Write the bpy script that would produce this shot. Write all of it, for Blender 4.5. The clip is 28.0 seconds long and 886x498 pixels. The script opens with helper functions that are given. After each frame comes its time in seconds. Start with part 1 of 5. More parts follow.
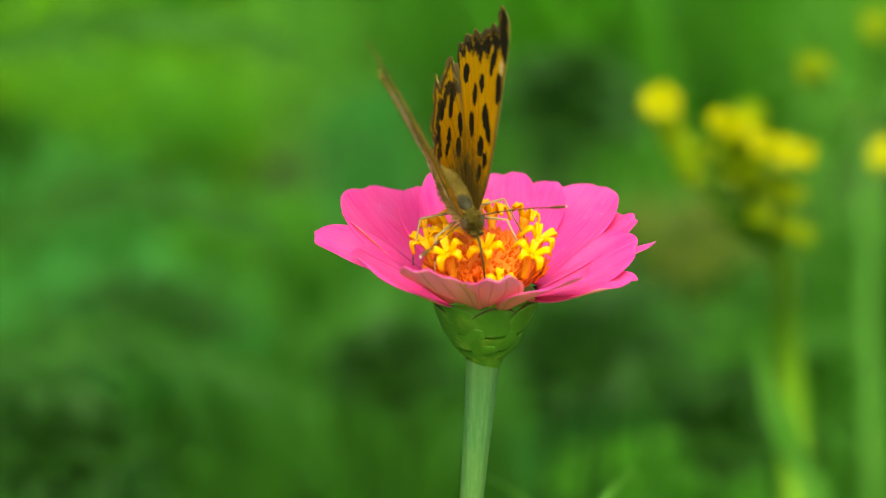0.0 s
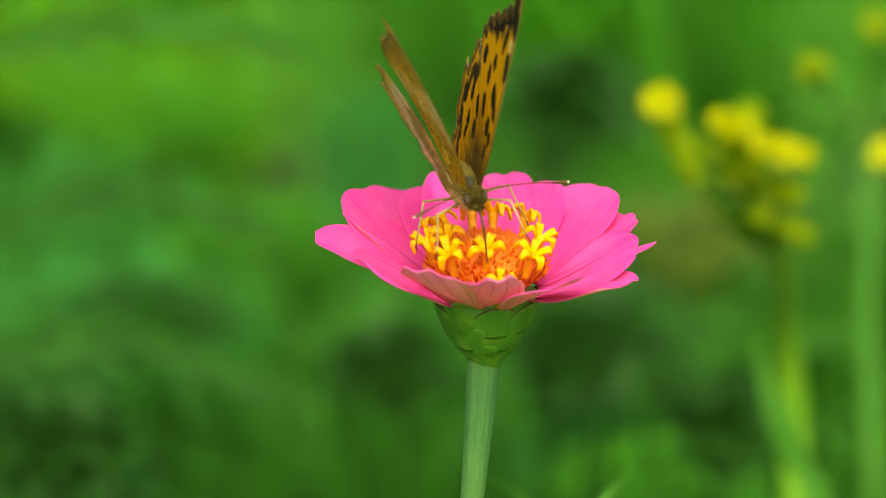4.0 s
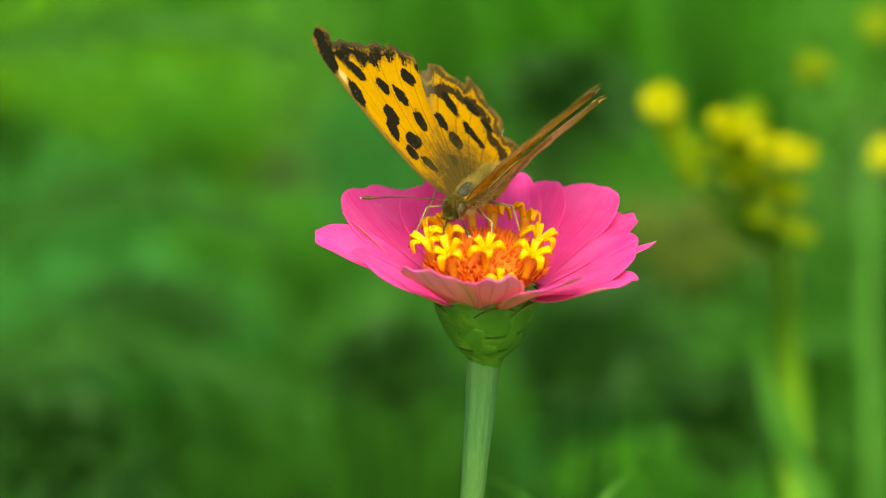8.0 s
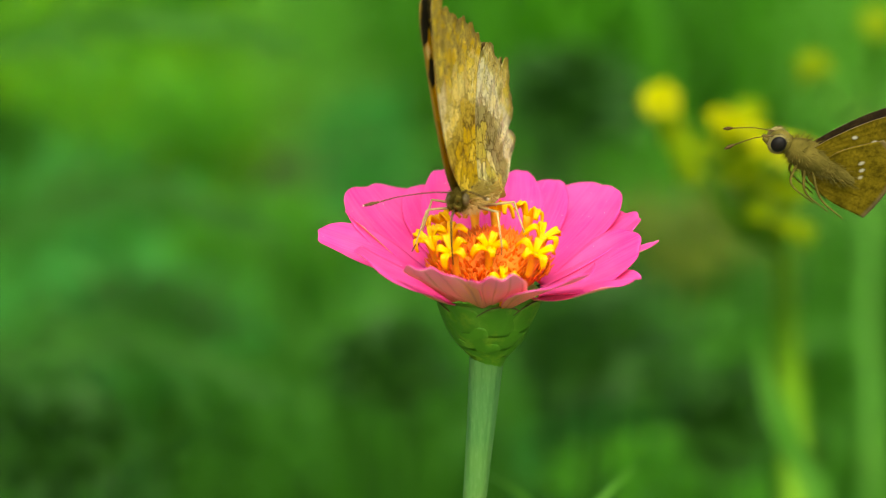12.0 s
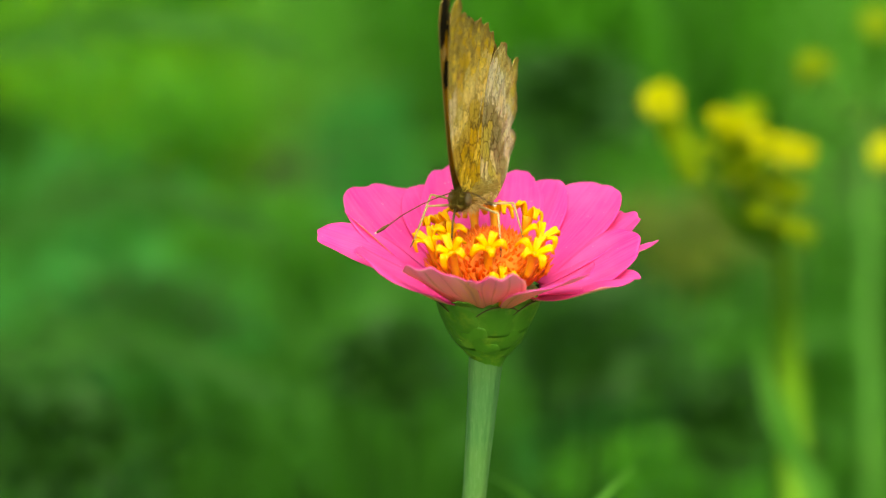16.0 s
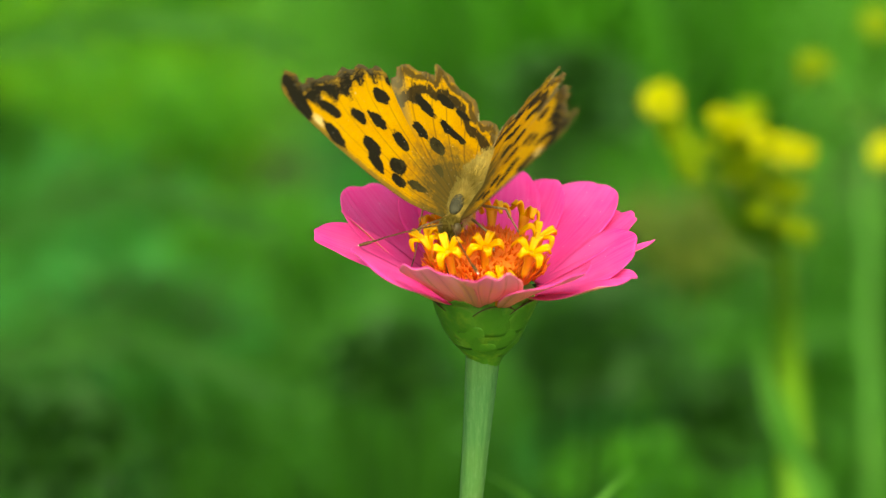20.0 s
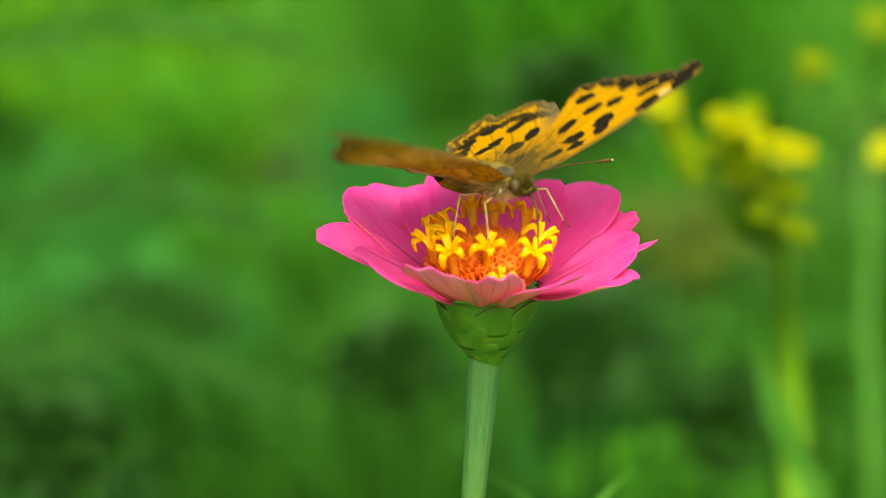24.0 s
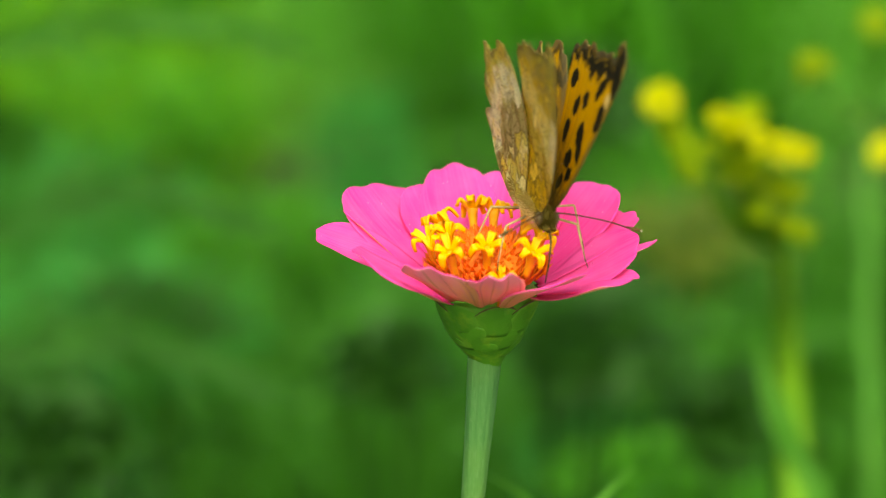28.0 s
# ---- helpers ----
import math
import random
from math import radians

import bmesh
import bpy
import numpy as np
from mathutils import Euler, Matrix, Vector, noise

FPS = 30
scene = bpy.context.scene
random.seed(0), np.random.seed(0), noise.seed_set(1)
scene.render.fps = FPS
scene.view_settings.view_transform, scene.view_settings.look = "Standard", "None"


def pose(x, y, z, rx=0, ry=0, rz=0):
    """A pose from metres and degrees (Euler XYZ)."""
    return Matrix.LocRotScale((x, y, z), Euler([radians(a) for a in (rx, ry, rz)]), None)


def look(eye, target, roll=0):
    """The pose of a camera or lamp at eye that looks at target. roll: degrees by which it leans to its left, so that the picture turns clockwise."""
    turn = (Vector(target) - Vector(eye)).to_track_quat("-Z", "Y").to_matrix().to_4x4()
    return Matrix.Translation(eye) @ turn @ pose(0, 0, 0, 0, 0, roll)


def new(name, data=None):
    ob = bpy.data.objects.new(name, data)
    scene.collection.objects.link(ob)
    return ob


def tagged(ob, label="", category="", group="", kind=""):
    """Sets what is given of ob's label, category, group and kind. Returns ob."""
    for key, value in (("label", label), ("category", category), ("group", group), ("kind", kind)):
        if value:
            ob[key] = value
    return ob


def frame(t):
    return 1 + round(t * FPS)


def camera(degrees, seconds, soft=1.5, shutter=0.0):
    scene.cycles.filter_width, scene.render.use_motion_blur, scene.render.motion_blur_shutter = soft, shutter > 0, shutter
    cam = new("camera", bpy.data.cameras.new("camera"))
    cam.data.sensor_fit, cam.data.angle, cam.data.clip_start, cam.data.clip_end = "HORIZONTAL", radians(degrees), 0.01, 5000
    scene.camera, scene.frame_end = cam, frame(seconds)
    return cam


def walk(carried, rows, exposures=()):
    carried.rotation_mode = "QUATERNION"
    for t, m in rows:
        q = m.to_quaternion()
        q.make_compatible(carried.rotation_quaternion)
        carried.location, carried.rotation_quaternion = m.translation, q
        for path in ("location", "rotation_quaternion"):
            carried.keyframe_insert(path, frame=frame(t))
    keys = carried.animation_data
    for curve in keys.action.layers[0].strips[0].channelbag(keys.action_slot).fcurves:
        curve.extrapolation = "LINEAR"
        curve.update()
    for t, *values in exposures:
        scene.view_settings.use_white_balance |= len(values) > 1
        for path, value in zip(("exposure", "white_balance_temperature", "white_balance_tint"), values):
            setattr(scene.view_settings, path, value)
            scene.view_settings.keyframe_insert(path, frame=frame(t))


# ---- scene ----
FOV = 20.0
EYE = (-0.00523, -0.29084, 0.54534)
PITCH = 73.0
cam = camera(FOV, 28.0, soft=1.05, shutter=0.4)
cam.data.dof.use_dof = True
cam.data.dof.focus_distance = 0.304
cam.data.dof.aperture_fstop = 16.0


def cam_pose(tilt=0.0, pan=0.0):
    return pose(*EYE, PITCH + tilt, 0, pan)


walk(cam, [(0.0, cam_pose()), (8.0, cam_pose(-0.01)), (12.0, cam_pose(-0.045)), (15.0, cam_pose(-0.045)),
           (20.0, cam_pose(-0.05)), (28.0, cam_pose(-0.05))], exposures=((0.0, 0.94, 7000, -4), (8.0, 0.92, 7000, -4), (12.0, 0.91, 7000, -4), (15.0, 0.87, 7000, -4), (18.0, 0.98, 7000, -4), (24.0, 1.0, 7000, -4), (28.0, 0.97, 7000, -4)))

# ---- light: bright overcast day, soft sun from above ----
world = bpy.data.worlds.new("overcast_sky")
scene.world = world
world.use_nodes = True
sky = world.node_tree.nodes.new("ShaderNodeTexSky")
sky.sky_type = "NISHITA"
sky.sun_disc = False
sky.air_density = 0.7
sky.dust_density = 5.0
sky.ozone_density = 0.3
sky.sun_elevation = radians(54)
sky.sun_rotation = radians(176)
backg = world.node_tree.nodes["Background"]
backg.inputs["Strength"].default_value = 0.15
world.node_tree.links.new(sky.outputs["Color"], backg.inputs["Color"])
sun_data = bpy.data.lights.new("sun", "SUN")
sun_data.energy = 1.5
sun_data.angle = radians(60)
sun_data.color = (1.0, 0.96, 0.88)
sun = new("sun", sun_data)
sun.matrix_world = look((0.10, -1.35, 1.85), (0, 0, 0))


# ---- material helpers ----
class Graph:
    def __init__(self, name):
        self.mat = bpy.data.materials.new(name)
        self.mat.use_nodes = True
        self.tree = self.mat.node_tree
        self.tree.nodes.clear()
        self.out = self.tree.nodes.new("ShaderNodeOutputMaterial")

    def put(self, socket, value):
        if isinstance(value, bpy.types.NodeSocket):
            self.tree.links.new(value, socket)
        elif isinstance(value, tuple) and len(value) == 3 and socket.type == "RGBA":
            socket.default_value = (*value, 1)
        else:
            socket.default_value = value

    def node(self, kind, **inputs):
        n = self.tree.nodes.new(kind)
        for key, value in inputs.items():
            self.put(n.inputs[key.replace("_", " ")], value)
        return n

    def math(self, op, a, b=0.0, c=0.0):
        n = self.tree.nodes.new("ShaderNodeMath")
        n.operation = op
        for i, v in enumerate((a, b, c)):
            self.put(n.inputs[i], v)
        return n.outputs[0]

    def span(self, value, a, b, lo=0.0, hi=1.0):
        n = self.node("ShaderNodeMapRange", Value=value)
        for key, v in (("From Min", a), ("From Max", b), ("To Min", lo), ("To Max", hi)):
            n.inputs[key].default_value = v
        return n.outputs[0]

    def mix(self, fac, a, b, blend="MIX"):
        n = self.tree.nodes.new("ShaderNodeMix")
        n.data_type = "RGBA"
        n.blend_type = blend
        self.put(n.inputs[0], fac)
        self.put(n.inputs[6], a)
        self.put(n.inputs[7], b)
        return n.outputs[2]

    def coord(self, scale=(1, 1, 1)):
        tc = self.tree.nodes.new("ShaderNodeTexCoord")
        mp = self.tree.nodes.new("ShaderNodeMapping")
        mp.inputs["Scale"].default_value = scale
        self.tree.links.new(tc.outputs["Object"], mp.inputs["Vector"])
        return mp.outputs[0]

    def noise(self, scale, detail=3.0, vec=None, rough=0.55):
        n = self.node("ShaderNodeTexNoise", Scale=scale, Detail=detail, Roughness=rough)
        self.put(n.inputs["Vector"], vec if vec is not None else self.coord())
        return n.outputs["Fac"]

    def attr(self, name):
        n = self.tree.nodes.new("ShaderNodeAttribute")
        n.attribute_name = name
        return n.outputs["Fac"]

    def rand(self):
        return self.tree.nodes.new("ShaderNodeObjectInfo").outputs["Random"]

    def island(self):
        return self.tree.nodes.new("ShaderNodeNewGeometry").outputs["Random Per Island"]

    def bump(self, height, strength=0.3, distance=0.0002):
        return self.node("ShaderNodeBump", Height=height, Strength=strength, Distance=distance).outputs[0]

    def surface(self, color, rough=0.6, thin=0.0, normal=None, spec=0.3, sheen=0.0, half=0.0):
        """thin: the share of light that passes through a leaf, petal or wing; half: the colour is split over its two skins."""
        p = self.node("ShaderNodeBsdfPrincipled", Base_Color=color, Roughness=rough, Specular_IOR_Level=spec)
        if sheen:
            p.inputs["Sheen Weight"].default_value = sheen
        if normal is not None:
            self.put(p.inputs["Normal"], normal)
        last = p.outputs[0]
        if thin:
            passed = self.node("ShaderNodeGamma", Color=color, Gamma=half).outputs[0] if half else color
            t = self.node("ShaderNodeBsdfTranslucent", Color=passed)
            mx = self.tree.nodes.new("ShaderNodeMixShader")
            self.put(mx.inputs[0], thin)
            self.tree.links.new(last, mx.inputs[1])
            self.tree.links.new(t.outputs[0], mx.inputs[2])
            last = mx.outputs[0]
        self.tree.links.new(last, self.out.inputs[0])
        return self.mat


def leaf_material(name, a, b, thin=0.35, scale=60.0):
    g = Graph(name)
    big = g.noise(scale, 2.0)
    col = g.mix(g.span(big, 0.3, 0.7), a, b)
    col = g.mix(g.span(g.island(), 0, 1, 0, 0.5), col, tuple(0.45 * c for c in a))
    fine = g.noise(scale * 12, 4.0)
    col = g.mix(g.span(fine, 0.35, 0.75, 0, 0.25), col, tuple(min(1, 1.5 * c) for c in b))
    return g.surface(col, 0.55, thin, g.bump(fine, 0.2, 0.001))


def plain(name, a, b, scale=900.0, rough=0.6, thin=0.0, spec=0.3, bump=0.3, stretch=(1, 1, 1)):
    g = Graph(name)
    v = g.coord(stretch)
    n1, n2 = g.noise(scale, 4.0, v), g.noise(scale * 0.17, 2.0, v)
    col = g.mix(g.span(n2, 0.35, 0.65), a, b)
    col = g.mix(g.span(n1, 0.4, 0.75, 0, 0.35), col, tuple(0.6 * c for c in a))
    return g.surface(col, rough, thin, g.bump(n1, bump, 0.0002), spec)


# petals: attribute along (0 base, 1 tip), across (-1..1)
def petal_top():
    g = Graph("petal_pink")
    along, across = g.attr("along"), g.attr("across")
    streak = g.noise(1.0, 3.0, g.node("ShaderNodeCombineXYZ", X=g.math("MULTIPLY", along, 2.0),
                     Y=g.math("MULTIPLY", across, 16.0), Z=g.math("MULTIPLY", g.rand(), 40.0)).outputs[0])
    blot = g.noise(160.0, 3.0)
    col = g.mix(g.span(streak, 0.3, 0.7), (0.94, 0.045, 0.35), (0.96, 0.10, 0.45))
    col = g.mix(g.span(blot, 0.4, 0.7, 0, 0.5), col, (0.97, 0.17, 0.53))
    col = g.mix(g.span(along, 0.35, 0.05, 0, 0.35), col, (0.75, 0.05, 0.25))
    col = g.mix(g.span(g.noise(2400.0, 1.0), 0.76, 0.8, 0, 0.6), col, (0.98, 0.6, 0.75))
    return g.surface(col, 0.55, 0.38, g.bump(streak, 0.4, 0.0004), 0.10, half=0.72)


def petal_under():
    g = Graph("petal_underside")
    along, across = g.attr("along"), g.attr("across")
    vein = g.math("ABSOLUTE", g.math("SINE", g.math("MULTIPLY", across, 7.5)))
    streak = g.noise(1.0, 3.0, g.node("ShaderNodeCombineXYZ", X=g.math("MULTIPLY", along, 2.0),
                     Y=g.math("MULTIPLY", across, 14.0), Z=g.math("MULTIPLY", g.rand(), 30.0)).outputs[0])
    base = g.mix(g.span(along, 0.65, 1.0), (0.94, 0.60, 0.26), (0.98, 0.40, 0.50))
    base = g.mix(g.span(vein, 0.3, 0.0, 0, 0.7), base, (0.42, 0.28, 0.03))
    base = g.mix(g.span(streak, 0.35, 0.7, 0, 0.5), base, (0.90, 0.46, 0.50))
    base = g.mix(g.span(along, 0.30, 0.0, 0, 0.6), base, (0.62, 0.36, 0.12))
    return g.surface(base, 0.6, 0.45, g.bump(streak, 0.3, 0.0003), 0.08, half=0.72)


M_PETAL, M_UNDER = petal_top(), petal_under()
def stalk_material():
    g = Graph("stem_green")
    v = g.coord((1, 1, 0.03))
    streak, fine = g.noise(900.0, 4.0, v, 0.7), g.noise(3200.0, 3.0, g.coord((1, 1, 0.25)))
    col = g.mix(g.span(streak, 0.35, 0.65), (0.055, 0.17, 0.038), (0.095, 0.23, 0.06))
    col = g.mix(g.span(streak, 0.60, 0.70, 0, 0.5), col, (0.15, 0.29, 0.09))
    col = g.mix(g.span(g.noise(60.0, 2.0), 0.4, 0.7, 0, 0.5), col, (0.16, 0.29, 0.04))
    col = g.mix(g.span(fine, 0.5, 0.75, 0, 0.35), col, (0.16, 0.29, 0.10))
    return g.surface(col, 0.6, 0.0, g.bump(fine, 0.5, 0.0002), 0.12)


M_STEM = stalk_material()


def bract_material():
    g = Graph("bract_green")
    along, across = g.attr("along"), g.attr("across")
    n = g.noise(230.0, 4.0, None, 0.6)
    core = g.math("ADD", g.math("MULTIPLY", across, across), g.math("MULTIPLY", g.math("SUBTRACT", n, 0.5), 2.2))
    col = g.mix(g.span(core, 0.1, 0.7), (0.088, 0.26, 0.016), (0.16, 0.36, 0.034))
    col = g.mix(g.span(n, 0.50, 0.66, 0, 0.7), col, (0.29, 0.44, 0.026))
    col = g.mix(g.span(g.noise(150.0, 2.0), 0.4, 0.65, 0, 0.5), col, (0.05, 0.18, 0.016))
    col = g.mix(g.span(g.noise(2600.0, 3.0), 0.5, 0.8, 0, 0.3), col, (0.09, 0.19, 0.02))
    return g.surface(col, 0.5, 0.12, g.bump(n, 0.5, 0.0008), 0.12)


M_BRACT = bract_material()
M_BRACT_EDGE = plain("bract_dark_fringe", (0.05, 0.03, 0.012), (0.10, 0.06, 0.02), 2500, 0.8)
M_FLORET = plain("floret_yellow", (0.88, 0.40, 0.001), (0.92, 0.50, 0.002), 700, 0.5, 0.1, 0.2, 0.1)
M_TUBE = plain("floret_tube", (0.86, 0.34, 0.006), (0.90, 0.45, 0.012), 900, 0.5, 0.2)
M_CHAFF = plain("chaff_orange", (0.84, 0.14, 0.005), (0.92, 0.27, 0.010), 1100, 0.5, 0.3)
M_CONE = plain("disc_rust", (0.74, 0.15, 0.008), (0.82, 0.24, 0.012), 1200, 0.7)


# wings: attributes mark (mm to nearest black spot), edge (mm to outer margin), near (mm from the hinge), vein
def wing_top(name, hind):
    g = Graph(name)
    wob = g.math("SUBTRACT", g.noise(900.0, 4.0, None, 0.65), 0.5)
    fine = g.noise(5200.0, 2.0)
    edge, mark, near, vein = g.attr("edge"), g.attr("mark"), g.attr("near"), g.attr("vein")
    cell = g.math("ABSOLUTE", g.math("SUBTRACT", g.attr("cell"), 0.5))
    black = (0.016, 0.014, 0.007)
    col = g.mix(g.span(g.noise(260.0, 4.0), 0.35, 0.65), (0.60, 0.29, 0.002), (0.67, 0.37, 0.003))
    col = g.mix(g.span(near, 9.0, 17.0, 0, 0.5), col, (0.66, 0.38, 0.004))
    col = g.mix(g.span(fine, 0.4, 0.8, 0, 0.4), col, (0.36, 0.14, 0.003))
    pale = g.math("ADD", g.attr("pale"), g.math("MULTIPLY", wob, 1.4))
    col = g.mix(g.span(pale, 0.3, -0.3), col, (0.78, 0.60, 0.22))
    col = g.mix(g.span(vein, 0.10, 0.03, 0, 0.6), col, (0.14, 0.07, 0.006))
    e2 = g.math("ADD", edge, g.math("MULTIPLY", wob, 3.2))
    if hind:
        wave = g.math("ADD", edge, g.math("MULTIPLY", wob, 2.0))
        wave = g.math("ADD", wave, g.math("MULTIPLY", cell, 2.0))
        col = g.mix(g.span(g.math("ABSOLUTE", g.math("SUBTRACT", wave, 3.6)), 1.05, 0.7, 0, 0.95), col, black)
        col = g.mix(g.span(g.math("ABSOLUTE", g.math("SUBTRACT", wave, 1.6)), 0.75, 0.4, 0, 0.9), col, (0.045, 0.034, 0.012))
        col = g.mix(g.span(e2, 0.9, 0.4, 0, 0.85), col, (0.12, 0.095, 0.04))
        col = g.mix(g.math("MULTIPLY", g.span(g.attr("front"), 3.0, 1.2), g.span(near, 9.0, 13.0, 0, 0.75)), col, (0.17, 0.14, 0.065))
    else:
        e3 = g.math("ADD", e2, g.math("MULTIPLY", cell, -1.8))
        e3 = g.math("ADD", e3, g.span(g.attr("across"), 0.55, 0.85, -0.2, 1.0))
        col = g.mix(g.span(e3, 2.1, 1.6), col, black)
        col = g.mix(g.math("MULTIPLY", g.span(e2, 1.3, 0.9, 0, 0.75), g.span(wob, 0.0, 0.12)), col, (0.34, 0.20, 0.02))
        col = g.mix(g.math("MULTIPLY", g.span(g.math("ABSOLUTE", g.math("SUBTRACT", e2, 0.9)), 0.3, 0.1, 0, 0.6), g.span(cell, 0.2, 0.1)), col, (0.45, 0.27, 0.02))
        col = g.mix(g.span(e2, 0.6, 0.2, 0, 0.8), col, (0.10, 0.08, 0.035))
        col = g.mix(g.span(g.math("ADD", g.attr("front"), wob), 1.0, 0.4, 0, 0.85), col, (0.16, 0.11, 0.02))
    dust = g.noise(1900.0, 4.0, None, 0.7)
    col = g.mix(g.span(dust, 0.58, 0.78, 0, 0.4), col, (0.30, 0.20, 0.04))
    m2 = g.math("ADD", mark, g.math("MULTIPLY", wob, 1.3))
    col = g.mix(g.span(m2, 0.26, 0.10), col, black)
    col = g.mix(g.span(g.math("ADD", near, g.math("MULTIPLY", wob, 10.0)), 10.0, 5.0, 0, 0.9), col, (0.075, 0.064, 0.016))
    col = g.mix(g.span(g.noise(3600.0, 1.0), 0.74, 0.78, 0, 0.5), col, (0.55, 0.50, 0.38))
    return g.surface(col, 0.85, 0.40, g.bump(fine, 0.25, 0.0001), 0.05, half=0.72)


def wing_under(name, hind):
    """Bark-like underside: hard-edged patches of gold, cream and grey-brown, divided by dark wavy hairlines."""
    g = Graph(name)
    near, edge, vein, front = g.attr("near"), g.attr("edge"), g.attr("vein"), g.attr("front")
    wn = g.node("ShaderNodeTexNoise", Scale=430.0, Detail=4.0, Roughness=0.65)
    g.put(wn.inputs["Vector"], g.coord())
    shift = g.tree.nodes.new("ShaderNodeVectorMath")
    shift.operation = "MULTIPLY_ADD"
    g.put(shift.inputs[0], wn.outputs["Color"])
    shift.inputs[1].default_value = (0.0042, 0.0042, 0.0)
    g.put(shift.inputs[2], g.coord())
    vec = shift.outputs[0]

    def cells(scale, feature):
        v = g.node("ShaderNodeTexVoronoi", Scale=scale, Vector=vec)
        v.feature = feature
        return v

    def chance(v):
        return g.node("ShaderNodeSeparateColor", Color=v.outputs["Color"]).outputs[0]

    big, small = chance(cells(430.0, "F1")), chance(cells(1250.0, "F1"))
    line = cells(430.0, "DISTANCE_TO_EDGE").outputs[0]
    hair = cells(1250.0, "DISTANCE_TO_EDGE").outputs[0]
    warp = g.math("SUBTRACT", g.noise(330.0, 6.0, None, 0.66), 0.5)
    ring = g.math("ADD", g.math("ADD", near, g.math("MULTIPLY", warp, 6.0)), g.math("MULTIPLY", g.math("SUBTRACT", big, 0.5), 2.4))
    fine, mott = g.noise(2600.0, 4.0, None, 0.7), g.noise(700.0, 5.0, None, 0.72)
    gold, light = ((0.70, 0.59, 0.08), (0.93, 0.84, 0.30)) if hind else ((0.66, 0.44, 0.012), (0.93, 0.69, 0.06))
    cream, dark = ((0.95, 0.89, 0.50), (0.37, 0.32, 0.12)) if hind else ((0.90, 0.80, 0.30), (0.47, 0.35, 0.05))
    col = g.mix(g.span(g.math("ADD", big, g.math("MULTIPLY", g.math("SUBTRACT", mott, 0.5), 1.6)), 0.35, 0.6), gold, light)
    inside = g.math("MULTIPLY", g.span(ring, 8.2, 8.6), g.span(ring, 12.0, 11.4))
    col = g.mix(g.math("MULTIPLY", inside, 0.85 if hind else 0.7), col, dark)
    outside = g.math("MULTIPLY", g.span(ring, 11.5, 12.1), g.span(ring, 16.4, 15.6))
    col = g.mix(g.math("MULTIPLY", outside, g.span(small, 0.15, 0.3, 0.3, 0.9 if hind else 0.6)), col, cream)
    for seam, keen in ((8.4, 0.8), (12.0, 0.45)):
        off = g.math("ABSOLUTE", g.math("SUBTRACT", ring, seam))
        col = g.mix(g.span(off, 0.28, 0.08, 0, keen), col, (0.10, 0.065, 0.015))
    rim = g.span(ring, 16.2, 17.4)
    col = g.mix(g.math("MULTIPLY", rim, g.span(mott, 0.44, 0.54, 0.15, 0.75)), col, (0.62, 0.42, 0.04) if hind else (0.34, 0.27, 0.09))
    if not hind:
        patch = g.math("MULTIPLY", g.span(front, 3.4, 2.2), g.math("MULTIPLY", g.span(ring, 13.5, 14.3), g.span(ring, 18.5, 17.6)))
        col = g.mix(g.math("MULTIPLY", patch, 0.85), col, (0.80, 0.70, 0.36))
    col = g.mix(g.span(mott, 0.57, 0.62, 0, 0.5), col, tuple(0.5 * c for c in gold))
    col = g.mix(g.math("MULTIPLY", g.span(small, 0.78, 0.82), 0.35), col, dark)
    col = g.mix(g.math("MULTIPLY", g.span(line, 0.06, 0.015), g.span(near, 14.0, 9.0, 0.2, 0.75)), col, (0.09, 0.055, 0.008))
    col = g.mix(g.math("MULTIPLY", g.span(hair, 0.07, 0.0), g.span(mott, 0.42, 0.56, 0.0, 0.75)), col, (0.11, 0.07, 0.015))
    col = g.mix(g.span(vein, 0.08, 0.03, 0, 0.3), col, (0.15, 0.09, 0.012))
    col = g.mix(g.span(fine, 0.50, 0.74, 0, 0.3), col, tuple(0.6 * c for c in gold))
    col = g.mix(g.span(g.noise(1500.0, 3.0), 0.66, 0.70, 0, 0.75), col, (0.06, 0.04, 0.012))
    col = g.mix(g.span(g.math("ADD", edge, g.math("MULTIPLY", warp, 2.0)), 0.9, 0.1, 0, 0.65), col, (0.10, 0.07, 0.025))
    return g.surface(col, 0.9, 0.40, g.bump(mott, 0.6, 0.0005), 0.05, half=0.6)


M_WTOP, M_WUNDER = wing_top("forewing_orange_spotted", False), wing_under("forewing_underside_ochre", False)
M_HTOP, M_HUNDER = wing_top("hindwing_orange_spotted", True), wing_under("hindwing_underside_mottled", True)
M_WEDGE = plain("wing_edge_brown", (0.13, 0.09, 0.022), (0.22, 0.16, 0.05), 3000, 0.9, 0.0, 0.03)
M_BODY = plain("body_olive_brown", (0.26, 0.18, 0.025), (0.38, 0.27, 0.05), 2400, 0.8, 0.0, 0.08)
M_FUR = plain("fur_tawny", (0.22, 0.165, 0.03), (0.38, 0.29, 0.07), 2000, 0.9, 0.2, 0.04)
M_BELLY = plain("fur_cream", (0.55, 0.39, 0.11), (0.70, 0.54, 0.22), 2000, 0.9, 0.2, 0.04)
M_HEAD_FUR = plain("fur_olive", (0.085, 0.064, 0.009), (0.16, 0.12, 0.02), 2000, 0.9, 0.1, 0.04)
M_THORAX = plain("thorax_dark_slate", (0.045, 0.043, 0.024), (0.08, 0.075, 0.042), 2400, 0.9, 0.0, 0.04)
M_LEG = plain("leg_pale", (0.34, 0.25, 0.09), (0.52, 0.40, 0.18), 3000, 0.7, 0.0, 0.1)
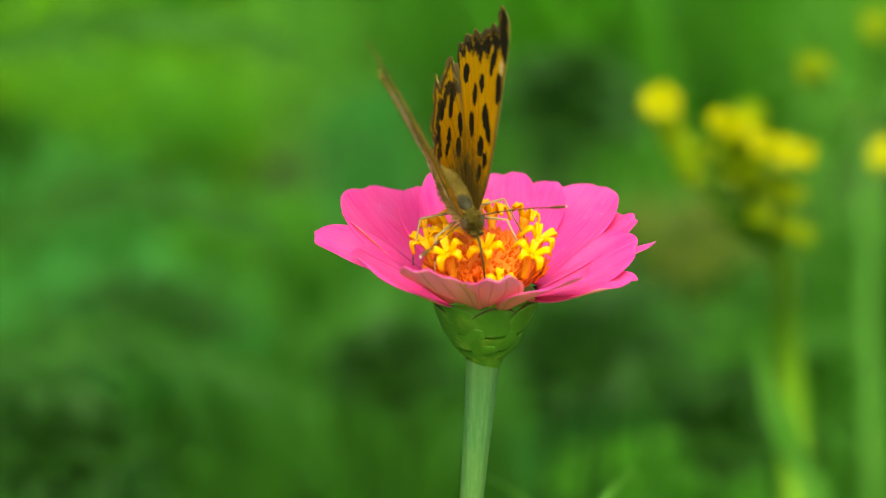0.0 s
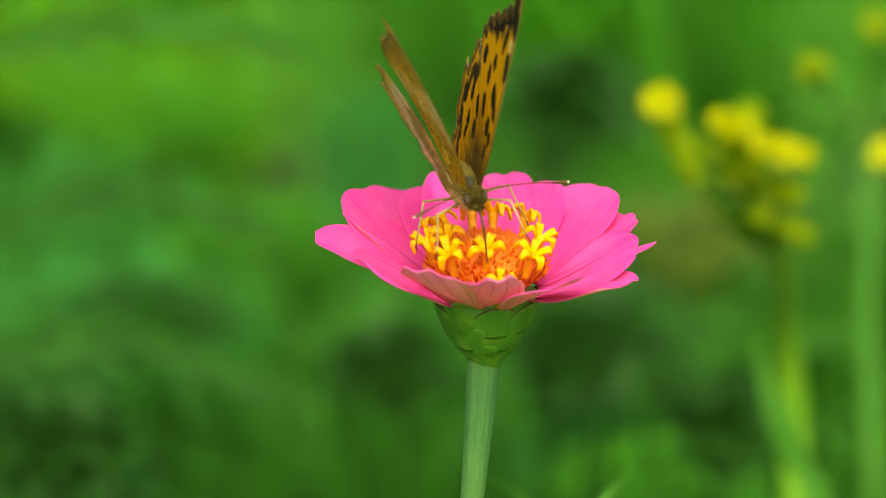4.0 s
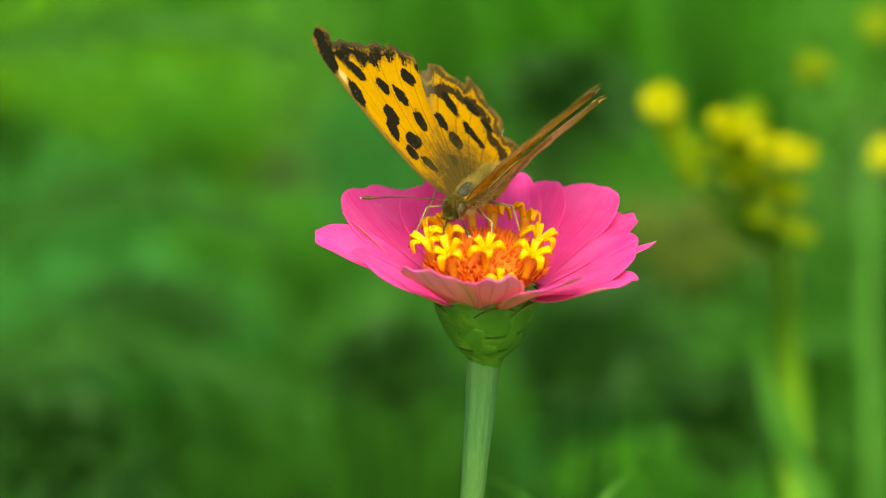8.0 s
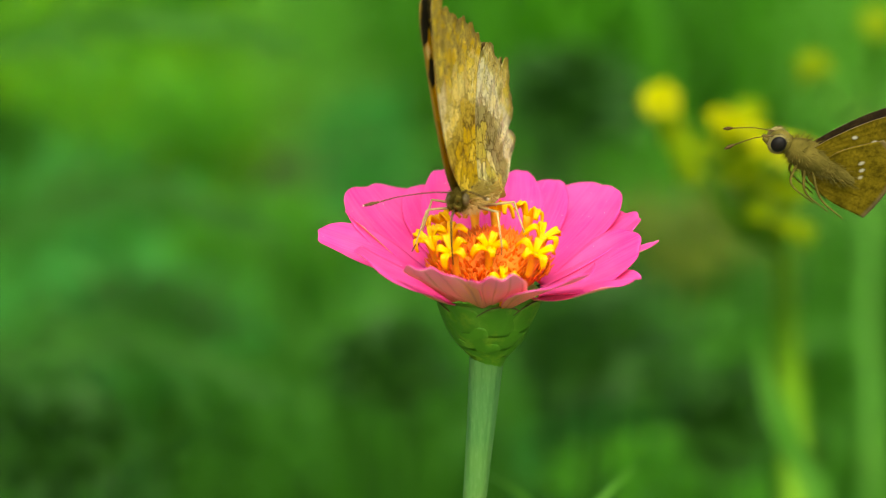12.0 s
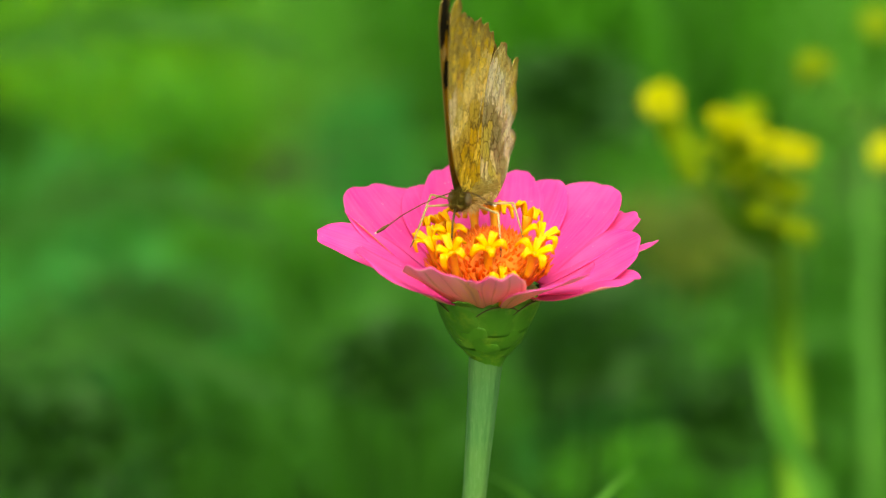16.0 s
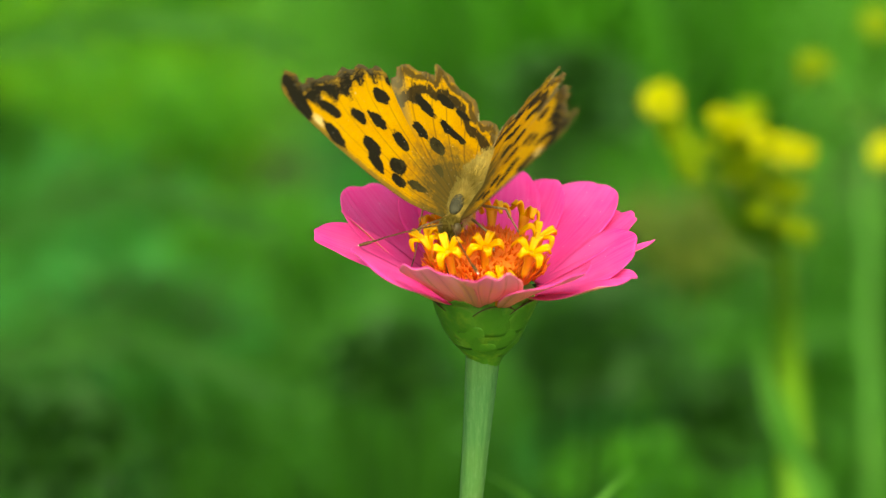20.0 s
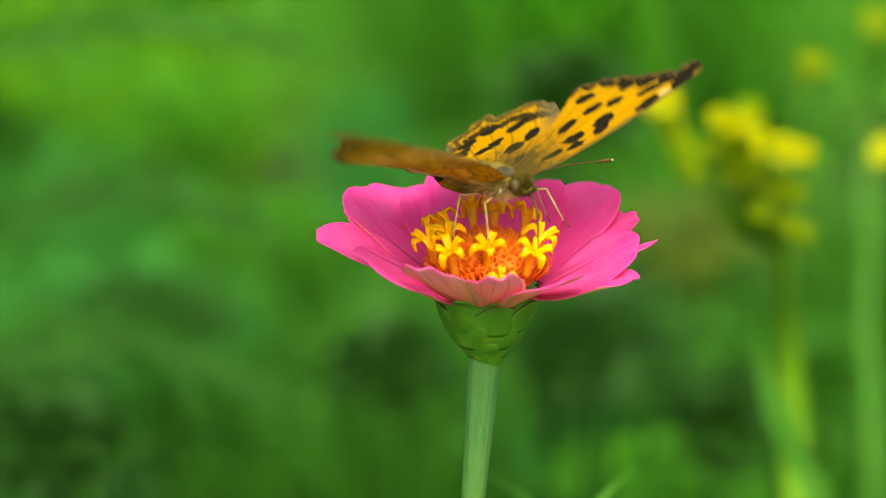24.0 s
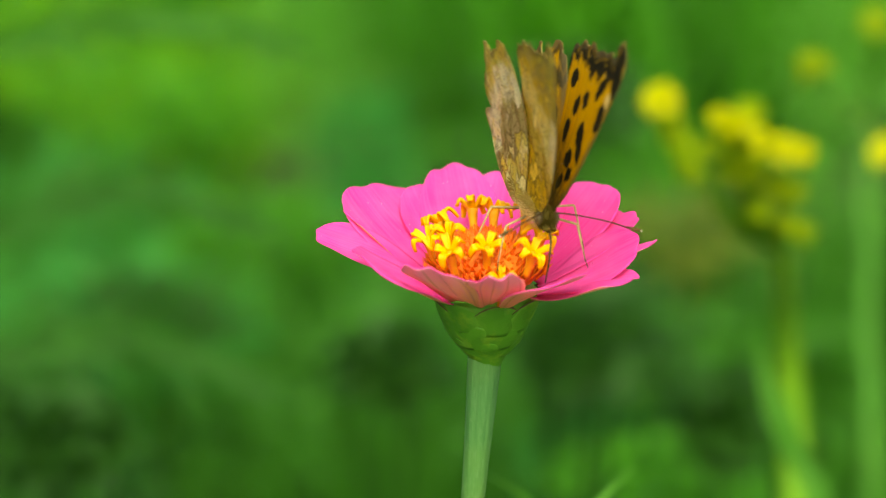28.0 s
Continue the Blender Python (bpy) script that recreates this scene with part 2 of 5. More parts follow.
M_DARK = plain("antenna_dark", (0.06, 0.036, 0.010), (0.12, 0.075, 0.022), 3000, 0.7, 0.0, 0.08)
M_TIP = plain("antenna_tip_pale", (0.75, 0.65, 0.40), (0.8, 0.7, 0.5), 3000, 0.5)
M_EYE = plain("eye_brown", (0.07, 0.05, 0.02), (0.13, 0.10, 0.04), 4000, 0.4, 0.0, 0.15)


# ---- mesh helpers; things are modelled in millimetres ----
MM = 0.001


def part(name, bm, material, parent, label=""):
    me = bpy.data.meshes.new(name)
    bm.to_mesh(me)
    bm.free()
    for m in material if isinstance(material, list) else [material]:
        me.materials.append(m)
    ob = new(name, me)
    ob.parent = parent
    if label:
        ob["label"] = label
    return ob


def smooth(bm):
    for f in bm.faces:
        f.smooth = True
    return bm


def ring_tube(bm, pts, radii, seg=10, index=0, squash=1.0):
    """A closed tube along points (mm)."""
    pts = [Vector(p) for p in pts]
    rings = []
    side = None
    for i, p in enumerate(pts):
        d = (pts[min(i + 1, len(pts) - 1)] - pts[max(i - 1, 0)]).normalized()
        if side is None:
            side = d.cross(Vector((0, 0, 1)) if abs(d.z) < 0.9 else Vector((1, 0, 0))).normalized()
        side = (side - d * side.dot(d)).normalized()
        up = d.cross(side)
        r = radii[i] if hasattr(radii, "__len__") else radii
        rings.append([bm.verts.new((p + side * (r * math.cos(a)) + up * (r * squash * math.sin(a))) * MM)
                      for a in (2 * math.pi * k / seg for k in range(seg))])
    for a, b in zip(rings, rings[1:]):
        for k in range(seg):
            f = bm.faces.new((a[k], a[(k + 1) % seg], b[(k + 1) % seg], b[k]))
            f.material_index, f.smooth = index, True
    for r, flip in ((rings[0], True), (rings[-1], False)):
        f = bm.faces.new(r[::-1] if flip else r)
        f.material_index, f.smooth = index, True
    return bm


def catmull(pts, n):
    """A smooth curve of n points through pts (centripetal, so it never overshoots)."""
    p = np.array(pts, float)
    p = np.vstack([2 * p[0] - p[1], p, 2 * p[-1] - p[-2]])
    knot = np.concatenate([[0], np.cumsum(np.sqrt(np.linalg.norm(np.diff(p, axis=0), axis=1)) + 1e-9)])
    out = []
    for x in np.linspace(knot[1], knot[-2], n):
        i = int(np.clip(np.searchsorted(knot, x, "right") - 2, 0, len(p) - 4))
        t0, t1, t2, t3 = knot[i:i + 4]
        p0, p1, p2, p3 = p[i:i + 4]
        a1 = ((t1 - x) * p0 + (x - t0) * p1) / (t1 - t0)
        a2 = ((t2 - x) * p1 + (x - t1) * p2) / (t2 - t1)
        a3 = ((t3 - x) * p2 + (x - t2) * p3) / (t3 - t2)
        b1 = ((t2 - x) * a1 + (x - t0) * a2) / (t2 - t0)
        b2 = ((t3 - x) * a2 + (x - t1) * a3) / (t3 - t1)
        out.append(((t2 - x) * b1 + (x - t1) * b2) / (t2 - t1))
    return np.array(out)


def tube(pts, radii, n=16, seg=8, index=0, bm=None, squash=1.0):
    q = catmull(pts, n)
    if hasattr(radii, "__len__"):
        radii = np.interp(np.linspace(0, 1, n), np.linspace(0, 1, len(radii)), radii)
    return ring_tube(bm or bmesh.new(), [tuple(x) for x in q], radii, seg, index, squash)


def egg(bm, centre, size, index=0, rot=None, u=16, v=10):
    m = Matrix.Translation(Vector(centre) * MM) @ (rot or Matrix()) @ Matrix.Diagonal((*[s * MM for s in size], 1))
    made = bmesh.ops.create_uvsphere(bm, u_segments=u, v_segments=v, radius=1.0, matrix=m)
    for f in {f for w in made["verts"] for f in w.link_faces}:
        f.material_index, f.smooth = index, True
    return bm


def sheet(name, top, thick, mats, parent, attrs=None, label="", rim_index=1):
    """A thin two-sided leaf, petal or wing from a grid (n, m, 3) in mm: material 0 above, 1 below, closed along the rim."""
    n, m, _ = top.shape
    du, dv = np.gradient(top, axis=0), np.gradient(top, axis=1)
    nor = np.cross(du, dv)
    nor /= np.linalg.norm(nor, axis=2, keepdims=True) + 1e-12
    low = top - nor * thick
    co = np.concatenate([top.reshape(-1, 3), low.reshape(-1, 3)]) * MM
    idx = np.arange(n * m).reshape(n, m)
    a, b, c, d = idx[:-1, :-1], idx[1:, :-1], idx[1:, 1:], idx[:-1, 1:]
    up = np.stack([a, b, c, d], -1).reshape(-1, 4)
    dn = np.stack([a, d, c, b], -1).reshape(-1, 4) + n * m
    rim = np.concatenate([idx[:, 0], idx[-1, 1:], idx[-2::-1, -1], idx[0, -2:0:-1]])
    nx = np.roll(rim, -1)
    side = np.stack([rim, rim + n * m, nx + n * m, nx], -1)
    faces = np.concatenate([up, dn, side])
    me = bpy.data.meshes.new(name)
    me.from_pydata(co.tolist(), [], faces.tolist())
    me.polygons.foreach_set("use_smooth", [True] * len(faces))
    me.polygons.foreach_set("material_index", [0] * len(up) + [1] * len(dn) + [rim_index] * len(side))
    for mt in mats:
        me.materials.append(mt)
    for key, val in (attrs or {}).items():
        at = me.attributes.new(key, "FLOAT", "POINT")
        at.data.foreach_set("value", np.tile(np.asarray(val, float).reshape(-1), 2))
    me.update()
    ob = new(name, me)
    ob.parent = parent
    if label:
        ob["label"] = label
    return ob


# ---- zinnia ----
PX = 0.06882  # millimetres in the flower's own drawing unit
HEAD = (0.0, 0.0, 0.45)


def make_petal(parent, az, reach, rise, width, twist=0.0, notch=0.05, cup=0.12, curl=0.0, seed=0, bend=1.1):
    n, m = 30, 25
    rng = np.random.RandomState(seed)
    u = np.linspace(0, 1, n)[:, None]
    v = np.linspace(-1, 1, m)[None, :]
    c1, c2 = rng.uniform(-0.1, 0.3), rng.uniform(-0.6, -0.35)
    tip = 1 - 0.26 * np.abs(v) ** 2.8 - notch * np.exp(-((v - c1) / 0.2) ** 2) - notch * 0.6 * np.exp(-((v - c2) / 0.16) ** 2)
    uu = u * tip
    half = 0.5 * width * (0.42 + 0.58 * np.sin(np.clip(u, 0, 1) * math.pi * 0.62) ** 1.0) * np.ones_like(v)
    half = half * (1 - 0.10 * u ** 6)
    r = 92 + (reach - 92) * uu
    z = 17 + (rise - 17) * uu ** bend + curl * np.clip(uu - 0.7, 0, 1) ** 2 * 11
    side = v * half
    fold = 2.0 * np.cos(rng.uniform(1.4, 2.8) * math.pi * v + rng.uniform(-2, 2)) * (0.3 + 0.7 * u) + 3 * np.sin(5 * u + v * 2 + seed)
    z = z + cup * half * v ** 2 + fold * (1.7 if abs(az + 90) < 70 else 0.8)
    tw = math.radians(twist)
    y2 = side * math.cos(tw)
    z = z + side * math.sin(tw) * (0.2 + 0.8 * u)
    c, s = math.cos(math.radians(az)), math.sin(math.radians(az))
    top = np.stack([r * c - y2 * s, r * s + y2 * c, z], -1) * PX
    sheet("petal", top, 0.16, [M_PETAL, M_UNDER], parent,
          {"along": uu, "across": v * np.ones_like(u)}, rim_index=0)


def make_floret(parent, dx, dy, z, spin, size=1.0):
    """A yellow star floret: a tube and five curling lobes."""
    bx, by = dx * 0.86, dy * 0.86
    bm = tube([(bx * PX, by * PX, (z - 48) * PX), ((dx + bx) / 2 * PX, (dy + by) / 2 * PX, (z - 25) * PX), (dx * PX, dy * PX, z * PX)],
              [0.45, 0.5, 0.75], 7, 8)
    body = part("floret", bm, M_TUBE, parent)
    # the star leans away from the middle of the disc
    r = max(1e-6, math.hypot(dx, dy))
    lean = Matrix.Rotation(radians(32), 3, Vector((-dy / r, dx / r, 0)))
    turn = np.array(lean)
    for k in range(5):
        a = spin + k * 2 * math.pi / 5
        L = (2.3 + 0.3 * math.sin(k * 2.3 + spin * 5)) * size
        n, m = 12, 7
        t = np.linspace(0, 1, n)[:, None]
        v = np.linspace(-1, 1, m)[None, :]
        w = 0.34 * size * (0.80 + 0.36 * np.sin(t * 2.6)) * np.sqrt(np.clip(1 - (t * 0.985) ** 6, 0, 1))
        curl = 0.75 + 0.35 * math.sin(k * 1.7 + spin * 3)
        o = 0.25 + L * (t - 0.18 * t ** 3) + 0 * v
        h = 1.7 * np.sin(t * 2.1) - curl * 1.9 * t ** 2.5 + 0.16 * v ** 2
        c, s = math.cos(a), math.sin(a)
        q = v * w
        top = np.stack([o * c - q * s, o * s + q * c, h - 0.2], -1) @ turn.T
        sheet("lobe", top + np.array([dx * PX, dy * PX, z * PX]), 0.34, [M_FLORET, M_FLORET], body)


def make_zinnia():
    base = new("zinnia")
    base.matrix_world = pose(-0.045, 0.004, 0.0)
    tagged(base, "pink zinnia flower in full bloom on a single green stalk", "flower")
    head = new("flower_head")
    head.parent = base
    head.matrix_basis = Matrix.Translation(Vector(HEAD) - base.matrix_world.translation)
    # stalk, ridged lengthwise
    bm = bmesh.new()
    n, seg = 40, 84
    path = catmull([(0, 0, 0), (14, -3, 150), (32, -4, 300), (40.4, -3.5, 385), (43.5, -3.8, 425), (44.8, -4, 442.5)], n)
    rad = np.interp(path[:, 2], [0, 400, 425, 436, 443], [1.7, 1.4, 1.48, 1.85, 2.15])
    rows = []
    for p, r in zip(path, rad):
        rows.append([bm.verts.new(((p[0] + r * (1 + 0.008 * math.sin(a * 13) + 0.010 * math.sin(a * 5 + 1)) * math.cos(a)) * MM,
                                   (p[1] + r * (1 + 0.008 * math.sin(a * 13) + 0.010 * math.sin(a * 5 + 1)) * math.sin(a)) * MM, p[2] * MM))
                     for a in (2 * math.pi * k / seg for k in range(seg))])
    for a, b in zip(rows, rows[1:]):
        for k in range(seg):
            bm.faces.new((a[k], a[(k + 1) % seg], b[(k + 1) % seg], b[k]))
    part("stalk", smooth(bm), M_STEM, base, "ribbed pale green stalk")
    # involucre: bell of overlapping bracts
    bm = bmesh.new()
    prof = [(27, -124), (34, -106), (42, -96), (56, -80), (72, -54), (87, -20), (96, 8), (82, 20)]
    ring = []
    for r, z in prof:
        ring.append([bm.verts.new((r * PX * math.cos(a) * MM, r * PX * math.sin(a) * MM, z * PX * MM))
                     for a in (2 * math.pi * k / 32 for k in range(32))])
    for a, b in zip(ring, ring[1:]):
        for k in range(32):
            bm.faces.new((a[k], a[(k + 1) % 32], b[(k + 1) % 32], b[k]))
    bm.faces.new(ring[-1])
    part("receptacle", smooth(bm), M_BRACT, head, "green bell-shaped cup under the petals")
    pz = np.array([p[1] for p in prof[:7]], float)
    pr = np.array([p[0] for p in prof[:7]], float)
    for row, (z0, z1, count, wide) in enumerate(((-48, 13, 8, 88), (-82, -26, 7, 84), (-101, -62, 6, 58))):
        for k in range(count):
            a0 = 2 * math.pi * (k + 0.5 * (row % 2) + 0.15 * row) / count + 0.2
            n, m = 9, 9
            u = np.linspace(0, 1, n)[:, None]
            v = np.linspace(-1, 1, m)[None, :]
            top_u = u * (1 - 0.32 * np.abs(v) ** 2.5)
            z = z0 + (z1 - z0) * top_u
            lump = 1.6 * np.sin(3.1 * top_u + 1.7 * v + k * 2.3 + row) + 1.0 * np.sin(5.2 * top_u - 2.6 * v + k * 1.3)
            r = np.interp(z, pz, pr) + 1.6 + (0.6 * top_u ** 3 if row == 0 else -2.6 * top_u ** 5) - 3.6 * v ** 2 + lump + 1.0 * math.sin(k * 2.1 + row)
            half = wide * 0.5 * (0.75 + 0.3 * np.sin(u * 2.3)) * (1 + 0.12 * math.sin(k * 3.7 + row * 2))
            ang = a0 + v * half / np.maximum(r, 30)
            g = np.stack([r * np.cos(ang), r * np.sin(ang), z + 0 * v], -1) * PX
            br = sheet("bract", g[:, ::-1], 0.05, [M_BRACT, M_BRACT], head,
                       {"along": top_u, "across": v * np.ones_like(u)})
            if row < 1 and k % 4 != 1:
                e = g[-1] + np.array([0, 0, 0.05]) + 0.12 * g[-1] / np.linalg.norm(g[-1], axis=1, keepdims=True)
                bm = tube([tuple(x) for x in e], [0.04, 0.10, 0.06, 0.13, 0.05], 20, 5)
                part("dark_fringe", bm, M_BRACT_EDGE, br, "thin dark brown fringe")
    # petals: azimuth, reach, rise, width, twist
    petals = [(176, 304, 116, 118, -16), (160, 272, 132, 60, 25), (137, 304, 150, 245, 5), (118, 270, 138, 130, 4),
              (103, 288, 168, 155, 0), (82, 288, 160, 155, -4), (65, 281, 150, 125, -6), (46, 305, 152, 205, -6),
              (24, 290, 124, 170, -8), (-8, 266, 106, 182, 18), (8, 305, 92, 34, 5), (-26, 284, 78, 112, 8),
              (-58, 264, 112, 164, 12), (-88, 260, 124, 110, 0), (-116, 266, 132, 130, -8), (-147, 262, 116, 165, -16)]
    for i, (az, reach, rise, width, twist) in enumerate(petals):
        make_petal(head, az, reach, rise, width, twist, seed=i, notch=0.015 + 0.012 * (i % 3), bend=0.75 if i == 0 else 1.1)
    # disc: rust cone with fringed chaff, ringed by yellow florets
    bm = bmesh.new()
    egg(bm, (0, 0, 4.5), (6.8, 6.8, 3.7), 0)
    part("disc", bm, M_CONE, head, "rust-orange flower disc")
    rng = random.Random(5)
    bm = bmesh.new()
    for k in range(950):
        f = (k + 0.5) / 950
        rr = 7.1 * math.sqrt(f)
        a = k * 2.39996
        zc = 2.0 + 5.9 * math.sqrt(max(0.0, 1 - (rr / 7.6) ** 2))
        lean = 0.25 + 0.9 * (rr / 7.4)
        L = rng.uniform(1.1, 2.0)
        d = Vector((math.cos(a) * lean * rng.uniform(0.2, 1), math.sin(a) * lean * rng.uniform(0.2, 1), 1)).normalized()
        d = (d + Vector((rng.uniform(-.3, .3), rng.uniform(-.3, .3), 0))).normalized()
        p = Vector((rr * math.cos(a), rr * math.sin(a), zc - 0.7))
        ring_tube(bm, [p, p + d * L * 0.6, p + d * L + Vector((0, 0, -0.1))], [0.30, 0.24, 0.05], 5, 0, 0.5)
    chaff = part("chaff", bm, M_CHAFF, head, "fringed orange-red chaff scales")
    chaff["kind"] = "stuff"
    florets = [(-85, 52, 126), (-70, -45, 126), (-66, -116, 120), (-2, -100, 124), (26, -106, 62), (72, 80, 128),
               (92, -44, 126), (76, -120, 120), (-25, 135, 126), (14, 128, 124), (-104, -30, 116)]
    for i, (dx, dy, z) in enumerate(florets):
        make_floret(head, dx, dy, z, i * 0.7 + 0.3, 1.08)
    return base


zinnia = make_zinnia()


# ---- orange butterfly: x forward, y to its left, z up, millimetres from the thorax ----
FORE = dict(
    costa=[(5.0, 0.8), (8.9, 4.6), (11.4, 8.9), (13.2, 13.3), (14.5, 17.5), (15.4, 21.2), (15.4, 23.9), (14.2, 25.0), (12.8, 25.7)],
    outer=[(12.8, 25.7), (11.9, 24.3), (11.7, 23.1), (10.6, 23.3), (8.7, 22.8), (6.2, 21.9), (5.2, 22.2), (2.7, 21.6), (1.0, 21.4),
           (0.0, 20.6), (-1.6, 20.0), (-2.4, 18.7)],
    inner=[(0.8, 0.8), (0.8, 5.0), (0.6, 8.5), (0.1, 12.0), (-1.0, 15.8), (-2.4, 18.7)],
    spots=[(8.6, 12.5, 1.2, 1.0, -98), (9.5, 10.9, 1.4, 0.75, -68), (6.6, 8.8, 1.35, 0.9, -145), (8.2, 7.4, 0.9, 0.65, -129),
           (5.7, 5.5, 1.15, 0.5, -135), (3.3, 11.1, 1.25, 0.75, -97), (7.2, 16.3, 1.1, 0.8, -115), (4.7, 14.7, 1.2, 0.75, -113),
           (1.4, 16.9, 1.15, 0.9, -135), (12.8, 16.0, 1.7, 0.75, -92), (10.6, 18.9, 1.3, 0.65, -113), (14.3, 21.4, 2.0, 0.95, -84),
           (13.9, 24.0, 0.9, 1.1, 0)],
    pale=[(13.7, 18.5, 0.6, 0.9, 0), (1.4, 17.0, 0.12, 0.3, 40), (10.9, 20.7, 0.2, 0.3, 0)], reach=0.85, teeth=0.45, count=6)
HIND = dict(
    costa=[(-0.2, 1.0), (1.4, 6.0), (1.4, 11.0), (-0.8, 15.4), (-4.1, 18.3)],
    outer=[(-4.1, 18.3), (-5.4, 18.1), (-6.8, 19.0), (-8.9, 18.2), (-10.4, 16.7), (-12.0, 15.5), (-13.2, 15.8), (-14.8, 16.0), (-14.9, 14.6),
           (-15.1, 12.7), (-15.5, 10.9), (-16.4, 9.6), (-15.5, 8.9), (-14.3, 7.6), (-15.7, 6.6), (-16.8, 5.8), (-16.2, 4.9), (-14.2, 3.6)],
    inner=[(-0.6, 0.2), (-4.4, -0.4), (-8.0, 0.3), (-11.0, 1.5), (-14.2, 3.6)],
    spots=[(-6.2, 13.1, 1.5, 0.85, -102), (-2.2, 10.9, 1.15, 0.75, -87), (-3.1, 8.2, 1.1, 0.95, -137), (-0.4, 5.8, 0.6, 0.5, -90),
           (-10.4, 11.9, 1.15, 0.75, -117), (-7.1, 9.3, 0.95, 0.65, -108), (-7.7, 7.6, 1.05, 0.55, -129), (-11.8, 9.1, 1.0, 0.45, -127)],
    pale=[(-6.1, 13.3, 0.15, 0.35, -10), (-10.4, 12.0, 0.08, 0.2, -20)], reach=1.0, teeth=0.5, count=9, cup=0.7)
ROOT = (2.2, 0.9, 0.0)  # hinge of the wings


def blob_distance(x, y, blobs):
    d = np.full_like(x, 99.0)
    for cx, cy, rx, ry, deg in blobs:
        c, s = math.cos(radians(deg)), math.sin(radians(deg))
        u, v = (x - cx) * c + (y - cy) * s, -(x - cx) * s + (y - cy) * c
        d = np.minimum(d, (np.sqrt((u / rx) ** 2 + (v / ry) ** 2) - 1) * min(rx, ry))
    return d


def make_wing(name, spec, mirror, parent, mats, label, camber=1.0, n=110, m=130, scale=1.0):
    s, t = np.linspace(0, 1, n)[:, None, None], np.linspace(0, 1, m)[None, :, None]
    c, d = catmull(spec["costa"], n)[:, None], catmull(spec["inner"], n)[:, None]
    o = catmull(spec["outer"], m)
    tt = np.linspace(0, 1, m)
    plain_o = o.copy()
    tang = np.gradient(o, axis=0)
    nrm = np.stack([-tang[:, 1], tang[:, 0]], -1)
    nrm /= np.linalg.norm(nrm, axis=1, keepdims=True)
    saw = np.abs(((tt * spec["count"]) % 1) - 0.5) * 2
    fine = np.abs(((tt * spec["count"] * 2.7) % 1) - 0.5)
    o = o + nrm * ((saw - 0.5) * spec["teeth"] + (fine - 0.25) * 0.4 * spec["teeth"] + spec["teeth"] * (0.16 * np.sin(tt * 61.0) + 0.13 * np.sin(tt * 103.0 + 1.0) * np.sin(tt * 23.0)))[:, None] * (np.sin(tt * math.pi) ** 0.3)[:, None]
    nick = np.random.RandomState(len(spec["outer"])).uniform(-1, 1, m)
    o = o + nrm * (0.30 * spec["teeth"] * nick * np.sin(tt * math.pi) ** 0.3)[:, None]
    o[0], o[-1] = c[-1, 0], d[-1, 0]
    r = (np.array(spec["costa"][0])[None] * (1 - tt[:, None]) + np.array(spec["inner"][0])[None] * tt[:, None])[None]
    # teeth and tails shape the margin only; the wing's inner field follows its smoothed outline
    ends = np.concatenate([np.repeat(o[:1], 12, 0), o, np.repeat(o[-1:], 12, 0)])
    calm = np.stack([np.convolve(ends[:, k], np.ones(25) / 25, "valid") for k in (0, 1)], -1)
    fade = np.minimum(1, np.minimum(np.arange(m), np.arange(m)[::-1]) / 12)[:, None]
    calm = calm * fade + o * (1 - fade)
    detail = (o - calm)[None] * s ** 9
    o = calm[None]
    grid = ((1 - t) * c + t * d) + ((1 - s) * r + s * o) - (
        (1 - s) * (1 - t) * c[0, 0] + s * (1 - t) * c[-1, 0] + (1 - s) * t * d[0, 0] + s * t * d[-1, 0])
    grid = grid + detail
    x, y = grid[..., 0], grid[..., 1]
    edge = np.min(np.hypot(x[..., None] - plain_o[::2, 0], y[..., None] - plain_o[::2, 1]), axis=2) * spec["reach"]
    near = np.hypot(x - ROOT[0] * 0, y - 1.0)
    k = (t[..., 0] * 7.0 + 0.35 * np.sin(s[..., 0] * 3)) % 1.0
    vein = np.abs(k - 0.5) * np.maximum(near, 3) / 7.0 * 0.9
    z = camber * (0.5 * np.sin(np.clip(near / 26, 0, 1) * math.pi) - 0.04 * np.cos(t[..., 0] * 7.0 * 2 * math.pi) * np.clip(near / 12, 0, 1))
    z = z - spec.get("cup", 0.0) * (1 - np.exp(-np.clip(4.2 - y, 0, 9) ** 1.5 / 3.5)) * np.clip((0.3 - x) / 2.5, 0, 1) ** 0.7
    yy = -(y - ROOT[1]) if mirror else (y - ROOT[1])
    top = np.stack([x - ROOT[0], yy, z], -1) * scale
    attrs = dict(mark=blob_distance(x, y, spec["spots"]), pale=blob_distance(x, y, spec["pale"]), edge=edge, near=near, vein=vein,
                 across=t[..., 0] * np.ones_like(x), cell=((t[..., 0] * 7.0) % 1.0) * np.ones_like(x),
                 front=np.min(np.hypot(x[..., None] - c[::2, 0, 0], y[..., None] - c[::2, 0, 1]), axis=2))
    if mirror:
        top = top[:, ::-1]
        attrs = {key: val[:, ::-1] for key, val in attrs.items()}
    attrs = {key: np.broadcast_to(val, x.shape) for key, val in attrs.items()}
    return sheet(name, top, 0.09, mats, parent, attrs, label, 2)


def fur(bm, centre, size, count, length, seed, back=0.7):
    """Short hairs over an ellipsoid, combed backwards."""
    rng = random.Random(seed)
    for _ in range(count):
        v = Vector((rng.gauss(0, 1), rng.gauss(0, 1), rng.gauss(0, 1))).normalized()
        p = Vector((centre[0] + v.x * size[0], centre[1] + v.y * size[1], centre[2] + v.z * size[2]))
        d = (v + Vector((-back, rng.uniform(-.3, .3), rng.uniform(-.2, .3)))).normalized()
